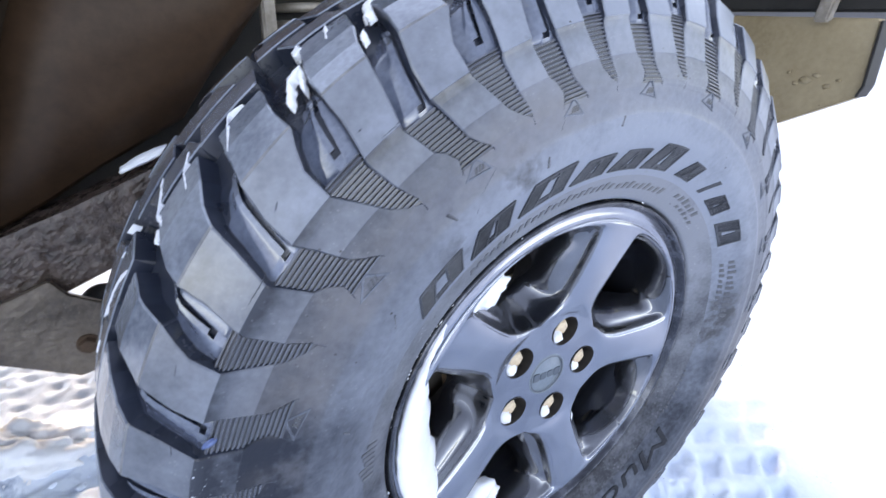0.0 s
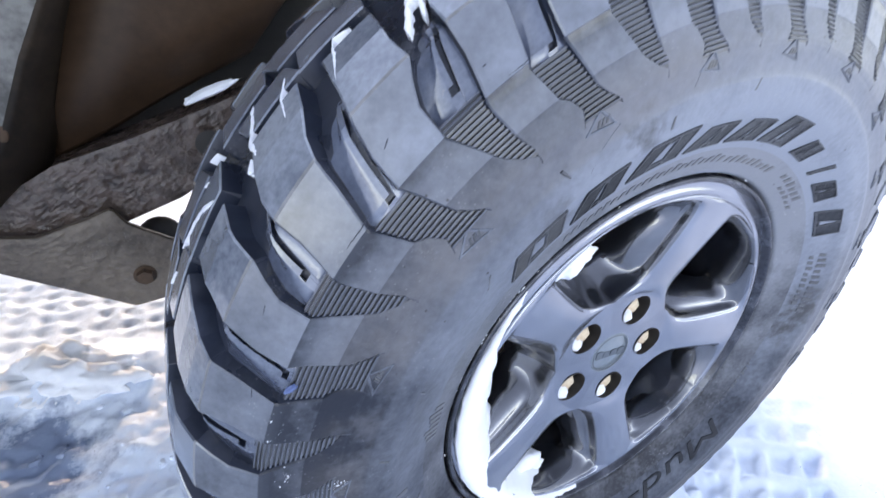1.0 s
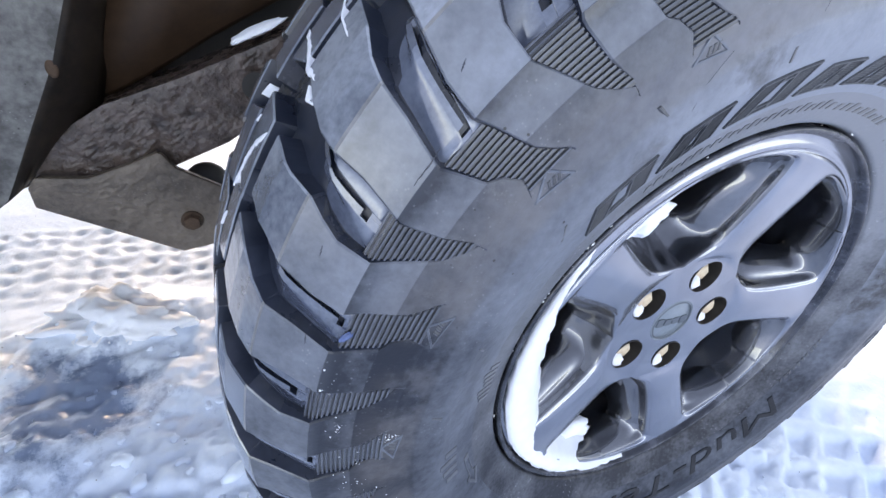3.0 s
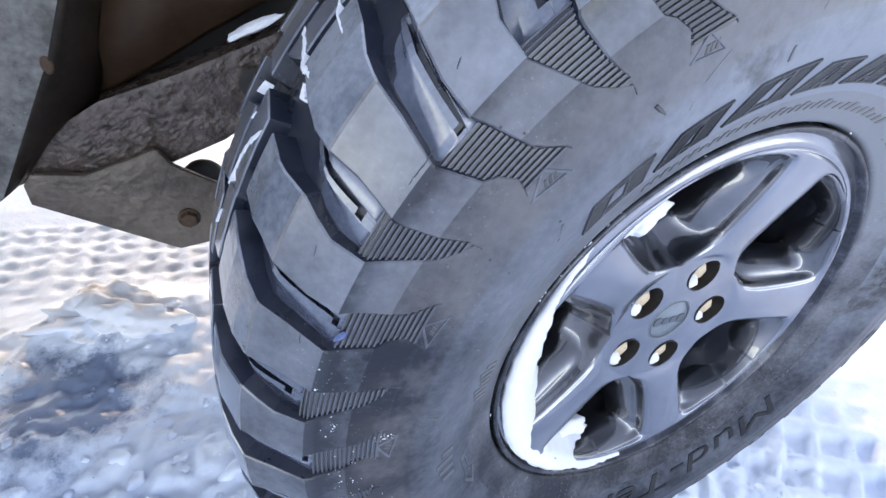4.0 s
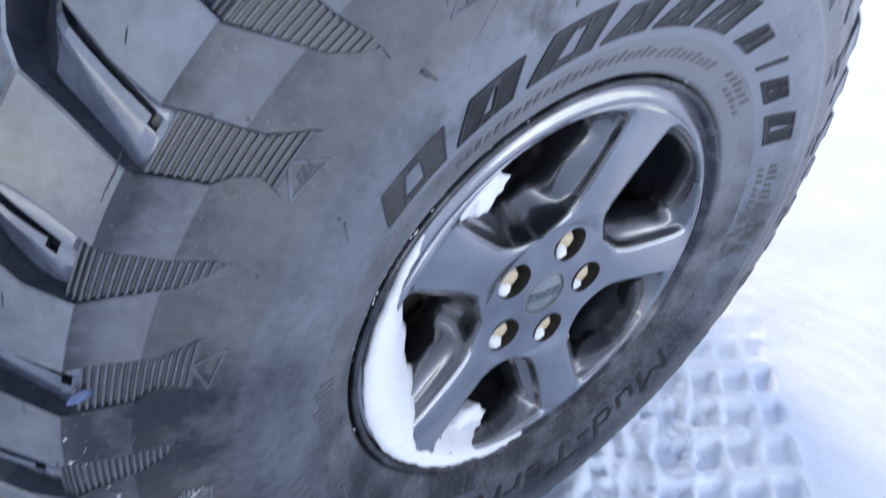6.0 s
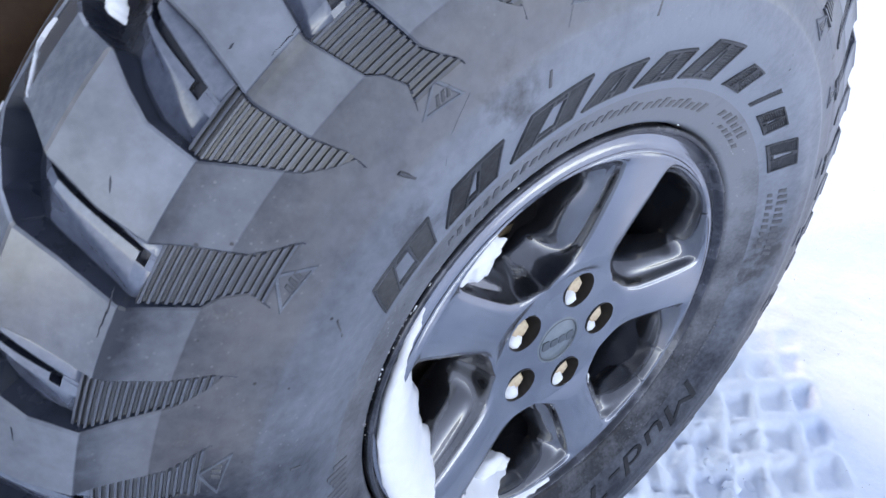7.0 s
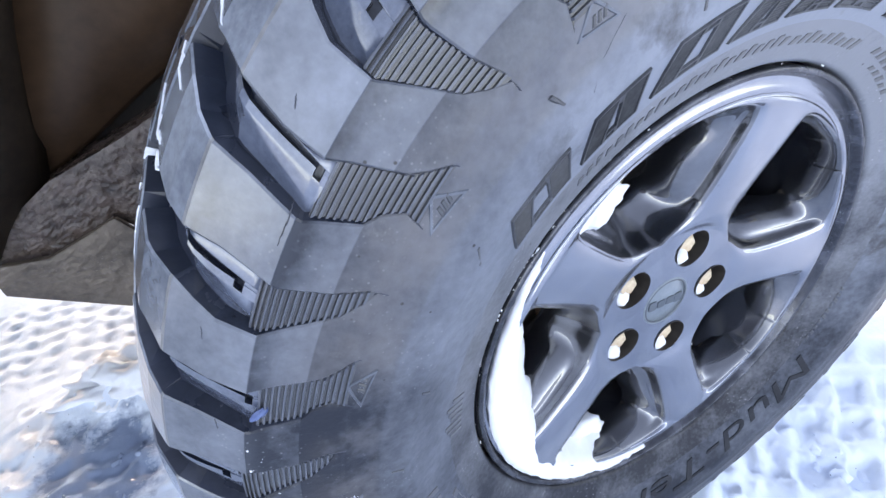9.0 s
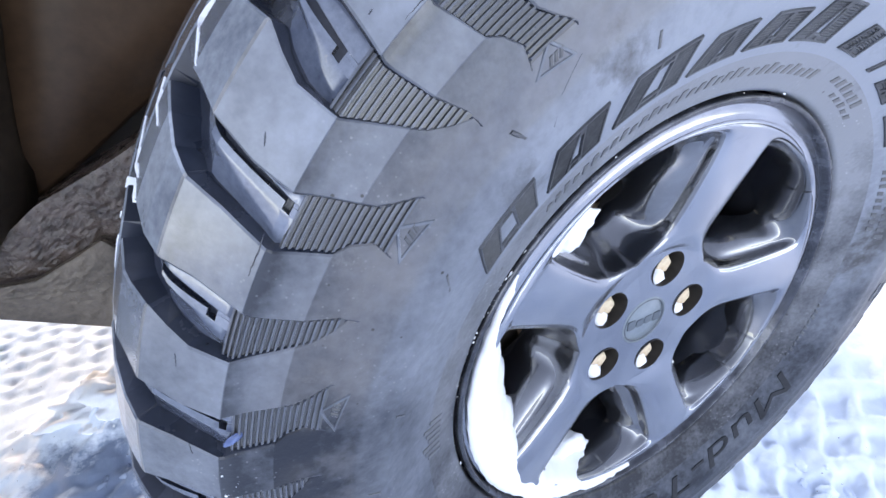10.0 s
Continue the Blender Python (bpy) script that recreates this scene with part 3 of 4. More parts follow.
part("raised_arrow", shape("raised_arrow", *ring([(190, 270), (198, 273), (197.5, 278), (203, 270.5), (199, 263), (198.6, 267.5), (190.6, 265)], 0.25, 0.7), RUBBER_DARK), tyre)
# small triangles at the feet of the shoulder grooves
for tip, nxt in zip(TIPS, TIPS[1:]):
    k = (nxt - tip) / 18.5
    at = lambda a, tip=tip, k=k: tip + a * k
    part("small_triangle", shape("small_triangle", *ring([(at(9.9), 189), (at(8.1), 203.5), (at(12.6), 199.5)], 0.2, 0.4), RUBBER), tyre)
    for j in range(3):
        part("small_mark", shape("small_mark", *bar(at(10.5 - j * 0.6), 0.26, 195.5, 199.5, 0.3, 0.4), RUBBER_DARK), tyre)
# moulding ticks
for a, s, lean in ((126.9, 208, -0.6), (140.9, 228, 1.6), (110, 222, 0.4), (172, 222, 0.6), (95, 214, 0.3), (160, 236, 0.8)):
    part("moulding_tick", shape("moulding_tick", *bar(a, 0.25, s, s + 8, lean, 0.5), RUBBER_DARK), tyre)


def crack(line, wide, seed):
    """A thin jagged cut in the rubber along (degrees, s)."""
    vs, steps = [], 14
    for i in range(steps + 1):
        f = i / steps
        a, s = float(np.interp(f, np.linspace(0, 1, len(line)), [p[0] for p in line])), float(np.interp(f, np.linspace(0, 1, len(line)), [p[1] for p in line]))
        s += 0.7 * noise.noise(Vector((i * 0.8, seed, 0)))
        w = wide * (0.25 + 0.75 * math.sin(math.pi * (0.06 + 0.88 * f))) * (0.7 + 0.6 * noise.noise(Vector((i * 1.3, seed, 4))))
        for k, h in ((-1.0, -0.06), (-0.4, -0.22), (0.4, -0.22), (1.0, -0.06)):
            vs.append(on_tyre(a, s + k * w, RECESS(s) + h))
    return vs, grid_faces(steps + 1, 4)


for k, (line, wide) in enumerate((([(142.6, 139.6), (143.9, 140.6), (145.9, 140.4)], 0.5), ([(137.1, 122.4), (137.9, 124.7)], 0.55), ([(127.8, 130.0), (128.2, 130.2)], 0.45), ([(124.3, 141.0), (125.4, 142.0), (127.0, 141.8)], 0.25), ([(161.3, 128.0), (162.4, 129.5)], 0.35),
                                  ([(153.6, 118.0), (154.6, 119.4)], 0.4), ([(118.2, 205.0), (121.5, 214.0), (123.4, 224.0)], 0.16), ([(106.0, 196.0), (107.2, 208.0)], 0.2))):
    part("crack", shape("crack", *crack(line, wide, k + 1), RUBBER_SHADE), tyre)


def lettering(words, start, end, top, low):
    """Raised lettering round the sidewall, reading clockwise from start to end."""
    curve = bpy.data.curves.new("words", "FONT")
    curve.body, curve.extrude, curve.resolution_u, curve.offset, curve.shear = words, 0.5, 3, 0.0, 0.2
    ob = new("words", curve)
    me = bpy.data.meshes.new_from_object(ob.evaluated_get(bpy.context.evaluated_depsgraph_get()))
    bpy.data.objects.remove(ob)
    bm = bmesh.new()
    bm.from_mesh(me)
    bmesh.ops.triangulate(bm, faces=bm.faces[:])
    bmesh.ops.subdivide_edges(bm, edges=[e for e in bm.edges if e.calc_length() > 0.25], cuts=2)
    bmesh.ops.triangulate(bm, faces=bm.faces[:])
    xs, ys = [v.co.x for v in bm.verts], [v.co.y for v in bm.verts]
    x0, x1, y0, y1 = min(xs), max(xs), min(ys), max(ys)
    for v in bm.verts:
        a = start + (v.co.x - x0) / (x1 - x0) * (end - start)
        s = low + (v.co.y - y0) / (y1 - y0) * (top - low)
        v.co = on_tyre(a, s, -0.9 if v.co.z > 0 else 0.6)
    bm.to_mesh(me)
    bm.free()
    me.materials.clear()
    me.materials.append(SCRIPT)
    return me


part("lettering", lettering("Mud-Terrain", 324, 234, 241, 267), tyre, "raised lettering on the sidewall")

# ---- the rim ----
RIM = [(0.2138, 0.012), (0.2138, -0.0062), (0.2130, -0.0080), (0.2108, -0.0086), (0.2090, -0.0074), (0.2077, -0.0036), (0.2062, -0.0012), (0.2035, -0.0016), (0.2000, -0.0030), (0.1972, -0.0040), (0.1955, -0.0041),
       (0.1940, -0.0012), (0.1905, 0.010), (0.1875, 0.02), (0.1855, 0.032), (0.181, 0.06), (0.176, 0.10), (0.176, 0.19), (0.20, 0.20)]


def spoke_ridge():
    """A low bent ridge across the outer end of a spoke."""
    vs = []
    for r, up in ((0.1868, -0.0002), (0.1874, 0.0007), (0.1884, 0.0008), (0.1892, -0.0002)):
        for k in range(9):
            a = radians(-7.5 + 15 * k / 8)
            rr = r - 0.0012 * abs(k - 4) / 4
            vs.append((rr * math.cos(a), FACE(rr) - up, rr * math.sin(a)))
    return shape("ridge", vs, grid_faces(4, 9), PAINT, True)


def turned(profile, steps=32):
    """A body turned about the y axis."""
    vs = [(r * math.cos(2 * math.pi * j / steps), y, r * math.sin(2 * math.pi * j / steps)) for r, y in profile for j in range(steps)]
    return vs, grid_faces(len(profile), steps, True)


rim = part("rim", shape("rim", *turned(RIM[6:12], 180), PAINT, True), wheel, "grey painted alloy rim")
part("flange", shape("flange", *turned(RIM[:7], 180), FLANGE_SHADE, True), rim, "dark outer flange of the rim, its groove's shade in the paint")
part("barrel", shape("barrel", *turned(RIM[11:], 180), BARREL, True), rim, "dark inside of the rim, with brown specks")

SPOKES = [71.5 + 72 * k for k in range(5)]
EDGE_ROUGH = ramp([(0.078, 36.0), (0.081, 30.0), (0.086, 22.0), (0.093, 16.5), (0.105, 12.8), (0.125, 10.8), (0.15, 9.7), (0.175, 9.2), (0.184, 9.6), (0.188, 11.5), (0.191, 17.0), (0.193, 36.0)])
FACE = ramp([(0.026, 0.0165), (0.06, 0.0160), (0.08, 0.0140), (0.12, 0.0070), (0.16, 0.0006), (0.185, -0.0024), (0.1925, -0.0036), (0.196, -0.0043)])


def EDGE(r):
    """Half the angle of a spoke's face, its corners eased."""
    if r < 0.0781 or r > 0.1929:
        return 36.0
    w = 0.0022
    return sum(EDGE_ROUGH(r + w * k / 4) for k in range(-4, 5)) / 9


R_ROWS = [0.0265, 0.0300, 0.0333, 0.0366, 0.0398, 0.0430, 0.0463, 0.0497, 0.0531, 0.0565, 0.0600, 0.0635, 0.0670, 0.0705, 0.0738, 0.0765, 0.0779, 0.0786, 0.0793, 0.080, 0.081, 0.082, 0.0835, 0.085, 0.087, 0.089, 0.0915, 0.094, 0.0965, 0.099, 0.102, 0.105, 0.112, 0.12, 0.13, 0.14, 0.15, 0.16, 0.168,
          0.174, 0.179, 0.182, 0.184, 0.1855, 0.187, 0.188, 0.189, 0.190, 0.1908, 0.1915, 0.1922, 0.1928, 0.193, 0.1955]
POCKET = 0.0185


def spoke_mesh():
    """One fifth of the wheel's face about the direction +x: a gently crowned spoke, and a round hole for the nut."""
    f_cols = [0.0, 0.12, 0.24, 0.36, 0.48, 0.6, 0.7, 0.8, 0.88, 0.94, 0.975, 1.0]
    vs = []
    for r in R_ROWS:
        e = EDGE(r)
        row = []
        for f in f_cols:
            free = min(1.0, max(0.0, (36 - e) / 20))
            row.append((e * f, FACE(r) - 0.0030 * (1 - f * f) * free + 0.0016 * smooth_step(f, 0.86, 1.0) * free))
        for a, y in [(-a, y) for a, y in row[:0:-1]] + row:
            vs.append(Vector((r * math.cos(radians(a)), y, r * math.sin(radians(a)))))
    cols = 2 * len(f_cols) - 1
    faces = grid_faces(len(R_ROWS), cols)
    nut = Vector((0.05715, 0, 0))
    flat = lambda v: Vector((v.x - nut.x, 0, v.z))
    faces = [f for f in faces if flat(sum((vs[i] for i in f), Vector()) / 4).length > POCKET]
    uses = {}
    for f in faces:
        for i in range(4):
            k = tuple(sorted((f[i], f[(i + 1) % 4])))
            uses[k] = uses.get(k, 0) + 1
    for k, n in uses.items():
        if n == 1:
            for i in k:
                d = flat(vs[i])
                if d.length < POCKET + 0.004:
                    d = d.normalized() * POCKET
                    vs[i] = Vector((nut.x + d.x, vs[i].y, d.z))
    return shape("spoke", vs, faces, PAINT, True)


def smooth_step(v, a, b):
    t = min(max((v - a) / (b - a), 0), 1)
    return t * t * (3 - 2 * t)


def eased(loop, times):
    """A closed outline with its corners rounded."""
    n = len(loop)
    for _ in range(times):
        loop = [(loop[i - 1] + loop[i] * 2 + loop[(i + 1) % n]) / 4 for i in range(n)]
    return loop


def opening_mesh():
    """The glossy wall round the opening between two spokes, about the direction +x: it drops steeply from the face, then flares in a hollow curve."""
    side = [(r, 36 - EDGE(r)) for r in R_ROWS if 0.0781 < r < 0.1929]
    hub = [(0.0779, a) for a in (-5.5, -3.0, -1.0, 1.0, 3.0, 5.5) if abs(a) < side[0][1]]
    outer = [(0.19295, a) for a in np.linspace(side[-1][1] + 0.3, -side[-1][1] - 0.3, 26)]
    loop = hub + [(r, a) for r, a in side] + outer + [(r, -a) for r, a in side[::-1]]
    top = [Vector((r * math.cos(radians(a)), FACE(r) + 0.0016 * min(1.0, max(0.0, (36 - EDGE(r)) / 20)), r * math.sin(radians(a)))) for r, a in loop]
    # even steps along the outline
    ends = top + top[:1]
    run = [0.0]
    for a, b in zip(ends, ends[1:]):
        run.append(run[-1] + (b - a).length)
    count = 200
    at = np.linspace(0, run[-1], count, endpoint=False)
    top = [Vector([float(np.interp(u, run, [e[k] for e in ends])) for k in range(3)]) for u in at]
    # the inner outline, rounder, seen from the same middle
    mid = Vector((0.145, 0, 0))
    reach = []
    for p in top:
        r = math.hypot(p.x, p.z)
        out = Vector((p.x - mid.x, 0, p.z)).length
        keep = float(np.interp(r, [0.078, 0.095, 0.12, 0.15, 0.175, 0.188, 0.193], [0.67, 0.63, 0.60, 0.62, 0.70, 0.79, 0.865]))
        reach.append(out * keep)
    reach = eased(reach, 40)
    low = []
    for p, d in zip(top, reach):
        low.append(mid + Vector((p.x - mid.x, 0, p.z)).normalized() * d)
    # along a spoke: a rounded brink, a shallow valley, then a full roll into the opening
    roll = [(0.0, 0.0), (0.03, 0.008), (0.06, 0.03), (0.09, 0.075), (0.12, 0.13), (0.15, 0.18), (0.19, 0.22), (0.25, 0.245), (0.33, 0.262), (0.43, 0.29), (0.54, 0.335), (0.65, 0.405), (0.75, 0.49), (0.84, 0.60), (0.92, 0.74), (0.97, 0.88), (1.0, 1.05), (1.0, 1.30)]
    # at the hub: a plain hollow; at the rim: a soft rounded edge
    hollow = [(0.0, 0.0), (0.025, 0.012), (0.05, 0.045), (0.08, 0.10), (0.115, 0.175), (0.15, 0.25), (0.20, 0.34), (0.26, 0.43), (0.33, 0.51), (0.42, 0.59), (0.52, 0.67), (0.62, 0.745), (0.72, 0.81), (0.81, 0.87), (0.90, 0.93), (0.96, 0.975), (1.0, 1.05), (1.0, 1.30)]
    lip = [(0.0, 0.0), (0.07, 0.004), (0.14, 0.012), (0.21, 0.026), (0.28, 0.045), (0.35, 0.07), (0.42, 0.10), (0.49, 0.14), (0.56, 0.19), (0.63, 0.25), (0.70, 0.325), (0.77, 0.42), (0.83, 0.52), (0.89, 0.64), (0.94, 0.77), (0.98, 0.90), (1.0, 1.05), (1.0, 1.30)]
    weights = []
    for p in top:
        r = math.hypot(p.x, p.z)
        weights.append(Vector((1 - smooth_step(r, 0.084, 0.108), 0, smooth_step(r, 0.184, 0.1925))))
    weights = eased(weights, 12)
    deeps = eased([float(np.interp(math.hypot(p.x, p.z), [0.078, 0.09, 0.11, 0.17, 0.186, 0.193], [0.042, 0.046, 0.050, 0.046, 0.036, 0.030])) for p in top], 12)
    vs = []
    for side_of, hub_of, rim_of in zip(roll, hollow, lip):
        for p, q, w, deep in zip(top, low, weights, deeps):
            o, d = (side_of[k] * (1 - w.x - w.z) + hub_of[k] * w.x + rim_of[k] * w.z for k in (0, 1))
            vs.append(Vector((p.x + (q.x - p.x) * o, p.y + deep * d, p.z + (q.z - p.z) * o)))
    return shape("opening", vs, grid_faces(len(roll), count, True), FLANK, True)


spoke_data, ridge_data, opening_data = spoke_mesh(), spoke_ridge(), opening_mesh()
for k in range(5):
    sp = part("spoke", spoke_data, wheel, "")
    sp.rotation_euler = (0, -radians(SPOKES[k]), 0)
    part("ridge", ridge_data, sp)
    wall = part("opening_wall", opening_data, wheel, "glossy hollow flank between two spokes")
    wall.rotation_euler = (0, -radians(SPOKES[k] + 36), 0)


cap = part("centre_cap", shape("centre_cap", *turned([(0.0272, 0.024), (0.0268, 0.0168), (0.0258, 0.0158), (0.0248, 0.0162), (0.0243, 0.0176), (0.0235, 0.0170), (0.012, 0.0164), (0.0003, 0.0162)], 48), CAP, True), wheel, "dull blue-grey centre cap")
part("cap_ring", shape("cap_ring", *turned([(0.0250, 0.0170), (0.0246, 0.0156), (0.0236, 0.0155), (0.0232, 0.0172)], 48), CAP_MARK, True), cap, "dark raised ring")
for k, tall in enumerate((0.0105, 0.0085, 0.0085, 0.0105)):
    x0 = -0.0205 + k * 0.0105
    low = -0.0045 if k < 3 else -0.0065
    bm = prism([(x0 + 0.001, low), (x0 + 0.008, low), (x0 + 0.009, low + 0.001), (x0 + 0.009, low + tall - 0.001), (x0 + 0.008, low + tall), (x0 + 0.001, low + tall), (x0, low + tall - 0.001), (x0, low + 0.001)], -0.0012, 1, 0.0168)
    part("cap_mark", mesh_of("cap_mark", bm, CAP_MARK), cap)
for k in range(5):
    a = radians(SPOKES[k])
    at = Vector((0.05715 * math.cos(a), 0, 0.05715 * math.sin(a)))
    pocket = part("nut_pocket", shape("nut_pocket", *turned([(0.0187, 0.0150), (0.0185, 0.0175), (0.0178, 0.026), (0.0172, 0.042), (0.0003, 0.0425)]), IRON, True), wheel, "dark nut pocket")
    pocket.location = at
    hexa = [(0.0003, 0.0212), (0.0084, 0.0205), (0.0104, 0.0225), (0.0098, 0.042)]
    vs = [(r * math.cos(math.pi / 3 * j + k), y, r * math.sin(math.pi / 3 * j + k)) for r, y in hexa for j in range(6)]
    nut = part("wheel_nut", shape("wheel_nut", vs, grid_faces(4, 6, True), NUT), wheel, "worn pale wheel nut with rust")
    nut.location = at
drum = tagged(new("brake_drum", shape("brake_drum", *turned([(0.02, 0.075), (0.085, 0.075), (0.09, 0.085), (0.135, 0.088), (0.145, 0.095), (0.148, 0.15), (0.14, 0.16)], 48), IRON, True)), "dark rusty brake drum behind the wheel", "brake drum")
drum.location = (0, 0, HUB)
# pale metal on this edge paints the light that it catches
part("drum_edge", shape("drum_edge", *turned([(0.0940, 0.084), (0.0948, 0.0815), (0.0972, 0.0808), (0.0990, 0.0825), (0.0992, 0.086)], 48), NUT, True), drum, "edge of the drum, its glint put into a pale colour")

# ---- ground ----
def axis_steps(lo, hi, step, far):
    inner = list(np.arange(lo, hi + step / 2, step))
    out, d = [], step
    x = hi
    while x < far:
        d *= 1.22
        x += d
        out.append(x)
    left, d, x = [], step, lo
    while x > -far:
        d *= 1.22
        x -= d
        left.append(x)
    return left[::-1] + inner + out


def smooth(v, a, b):
    t = min(max((v - a) / (b - a), 0), 1)
    return t * t * (3 - 2 * t)


def cell(u, v, wall=0.10):
    """The print of one tread block: 0 on the ridges, 1 on the flat of the print."""
    fu, fv = u - math.floor(u), v - math.floor(v)
    return smooth(min(fu, 1 - fu), 0.04, 0.04 + wall) * smooth(min(fv, 1 - fv), 0.05, 0.05 + wall * 1.2)


TRACK_O, TRACK_A, TRACK_B = Vector((0.287, -0.042)), Vector((0.0565, -0.030)), Vector((-0.0625, -0.047))
DET = TRACK_A.x * TRACK_B.y - TRACK_A.y * TRACK_B.x


def height(x, y):
    p = Vector((x, y, 0))
    near = 1 - smooth(math.hypot(x, y), 2.0, 5.0)
    z = 0.006 * noise.fractal(p * 4.0, 0.9, 2.0, 4) + 0.010 * (1 - smooth(y, -0.3, 0.2)) * noise.fractal(Vector((x * 2.2, y * 1.2, 3)), 0.8, 2.1, 5) + 0.03 * (1 - near) * noise.fractal(p * 0.35, 1, 2, 3)
    # an unseen snow bank, added all round to hide the bright horizon's glare
    z += 2.4 * smooth(math.hypot(x, y), 11.0, 24.0) * (1 + 0.12 * noise.noise(p * 0.11))
    # the print beside the wheel
    dx, dy = x - TRACK_O.x, y - TRACK_O.y
    u, v = (dx * TRACK_B.y - dy * TRACK_B.x) / DET, (TRACK_A.x * dy - TRACK_A.y * dx) / DET
    wob = 0.10 * noise.noise(p * 14)
    if -0.6 < u < 4.05 and -14 < v < 9:
        k = smooth(u, -0.6, 0.1) * (1 - smooth(u, 3.97, 4.03)) * (0.2 * smooth(v, -14, -9) + 0.8 * smooth(v, -4, -0.8)) * (1 - smooth(v, 6, 9))
        row_shift = 0.22 * noise.noise(Vector((math.floor(v) * 1.37, 5.1, 0.3)))
        uneven = 0.85 + 0.5 * noise.noise(Vector((math.floor(u + wob) * 2.31, math.floor(v + wob) * 1.73, 0.7)))
        z += k * (-0.018 * uneven * cell(u + wob * 1.6 + row_shift, v + wob * 1.3, 0.22) + 0.003 + 0.003 * noise.fractal(p * 40, 0.7, 2.1, 3))
    # the older print under the car
    if -2.6 < x < 1.8 and 0.72 < y < 1.06:
        k = smooth(y, 0.72, 0.76) * (1 - smooth(y, 1.02, 1.06)) * (1 - smooth(x, 0.8, 1.8))
        z += k * (-0.0065 * cell(x / 0.052 + wob * 2.4, (y + 0.12 * x) / 0.047 + wob * 2.0, 0.40) + 0.002 + 0.003 * noise.fractal(p * 40, 0.7, 2.1, 3))
    # churned snow beside the tread, and a ridge pushed up along the print
    ch = smooth(-x, 0.18, 0.40) * (1 - smooth(y, 0.60, 0.74)) * smooth(y, -0.5, 0.0) * near
    z += ch * (0.024 * noise.fractal(p * 6 + Vector((3, 1, 0)), 0.8, 2.1, 5) + 0.005 * noise.fractal(p * 42, 0.5, 2.1, 3))
    z += 0.058 * math.exp(-((x + 0.60) / 0.14) ** 2 - ((y - 0.63 + 0.15 * (x + 0.62)) / 0.075) ** 2) * (0.9 + 0.25 * noise.noise(p * 16))
    heap = math.exp(-((x + 0.62) / 0.22) ** 2 - ((y - 0.14) / 0.13) ** 2)
    if heap > 0.02:
        d0, d1 = noise.voronoi(p * 17 + Vector((0.15, 0.2, 0)) * noise.noise(p * 20))[0][:2]
        z += heap * (0.030 * min(1.0, (d1 - d0) * 1.9) - 0.012 + 0.010 * noise.noise(p * 9))
    # loose crumbs pressed up round the foot of the tyre
    d = math.hypot(max(abs(x) - 0.13, 0), max(abs(y - MID) - 0.12, 0))
    foot = math.exp(-(d / 0.09) ** 2)
    z += foot * (0.020 + 0.016 * noise.fractal(p * 22, 0.7, 2.2, 4))
    if abs(y + 0.06) < 0.13 and -0.5 < x < 0.45:
        z += 0.010 * smooth(0.13 - abs(y + 0.06), 0, 0.08) * noise.fractal(p * 30 + Vector((9, 0, 0)), 0.6, 2.2, 3)
    return z


gx, gy = axis_steps(-1.15, 0.95, 0.0065, 260), axis_steps(-0.55, 1.20, 0.0065, 260)
verts = [(x, y, height(x, y) if max(abs(x), abs(y)) < 60 else 2.4) for y in gy for x in gx]
ground = tagged(new("ground", shape("ground", verts, grid_faces(len(gy), len(gx)), ICE, True)), "packed snow with tyre prints and loose crumbs", "snow", kind="structure")

# ---- the car above the wheel ----
car = tagged(new("car_underbody"), "muddy underside of an off-road car over the snow", "car")
# inner panel of the wheel house
edge_low = [(-0.66, 0.375), (-0.595, 0.425), (-0.525, 0.490), (-0.449, 0.530), (-0.391, 0.565), (-0.285, 0.622), (-0.24, 0.682), (-0.206, 0.718), (-0.177, 0.774), (-0.15, 0.90)]
lows = edge_low[2:]
verts = []
for x, z in lows:
    for k in range(27):
        f = (k / 26) ** 1.3
        zz = z + f * (1.12 - z)
        xx = x + f * (np.interp(x, [-0.525, -0.15], [-0.30, 0.1]) - x)
        curl = 0.035 * math.exp(-f * 6) - 0.03 * math.sin(math.pi * min(f * 1.6, 1)) - 0.007 * math.exp(-((f - 0.12) / 0.06) ** 2)
        verts.append((xx, 0.46 + curl - 0.02 + 0.05 * f, zz))
bm = bmesh.new()
bm.from_mesh(shape("inner_panel", verts, grid_faces(len(lows), 27), LINER, True))
bmesh.ops.solidify(bm, geom=bm.faces[:], thickness=0.004)
part("inner_panel", mesh_of("inner_panel", bm, LINER, True), car, "brown smooth inner wheel-house panel")
# lip that closes the panel towards the outside
lip_in = [(-0.72, 0.455, 0.33), (-0.60, 0.455, 0.425), (-0.525, 0.455, 0.490), (-0.486, 0.455, 0.600), (-0.456, 0.455, 0.673), (-0.37, 0.455, 0.90), (-0.30, 0.455, 1.1)]
lip_out = [(-0.72, 0.395, 0.345), (-0.626, 0.395, 0.409), (-0.541, 0.395, 0.554), (-0.510, 0.395, 0.623), (-0.482, 0.395, 0.676), (-0.42, 0.395, 0.90), (-0.36, 0.395, 1.1)]
verts = []
for a, b in zip(lip_in, lip_out):
    for k in range(6):
        f = k / 5
        p = Vector(a).lerp(Vector(b), f)
        p.y -= 0.012 * math.sin(math.pi * f)
        verts.append(p)
bm = bmesh.new()
bm.from_mesh(shape("fender_lip", verts, grid_faces(7, 6), LIP, True))
bmesh.ops.solidify(bm, geom=bm.faces[:], thickness=0.006)
part("fender_lip", mesh_of("fender_lip", bm, LIP, True), car, "weathered brown fender lip with a rust spot")

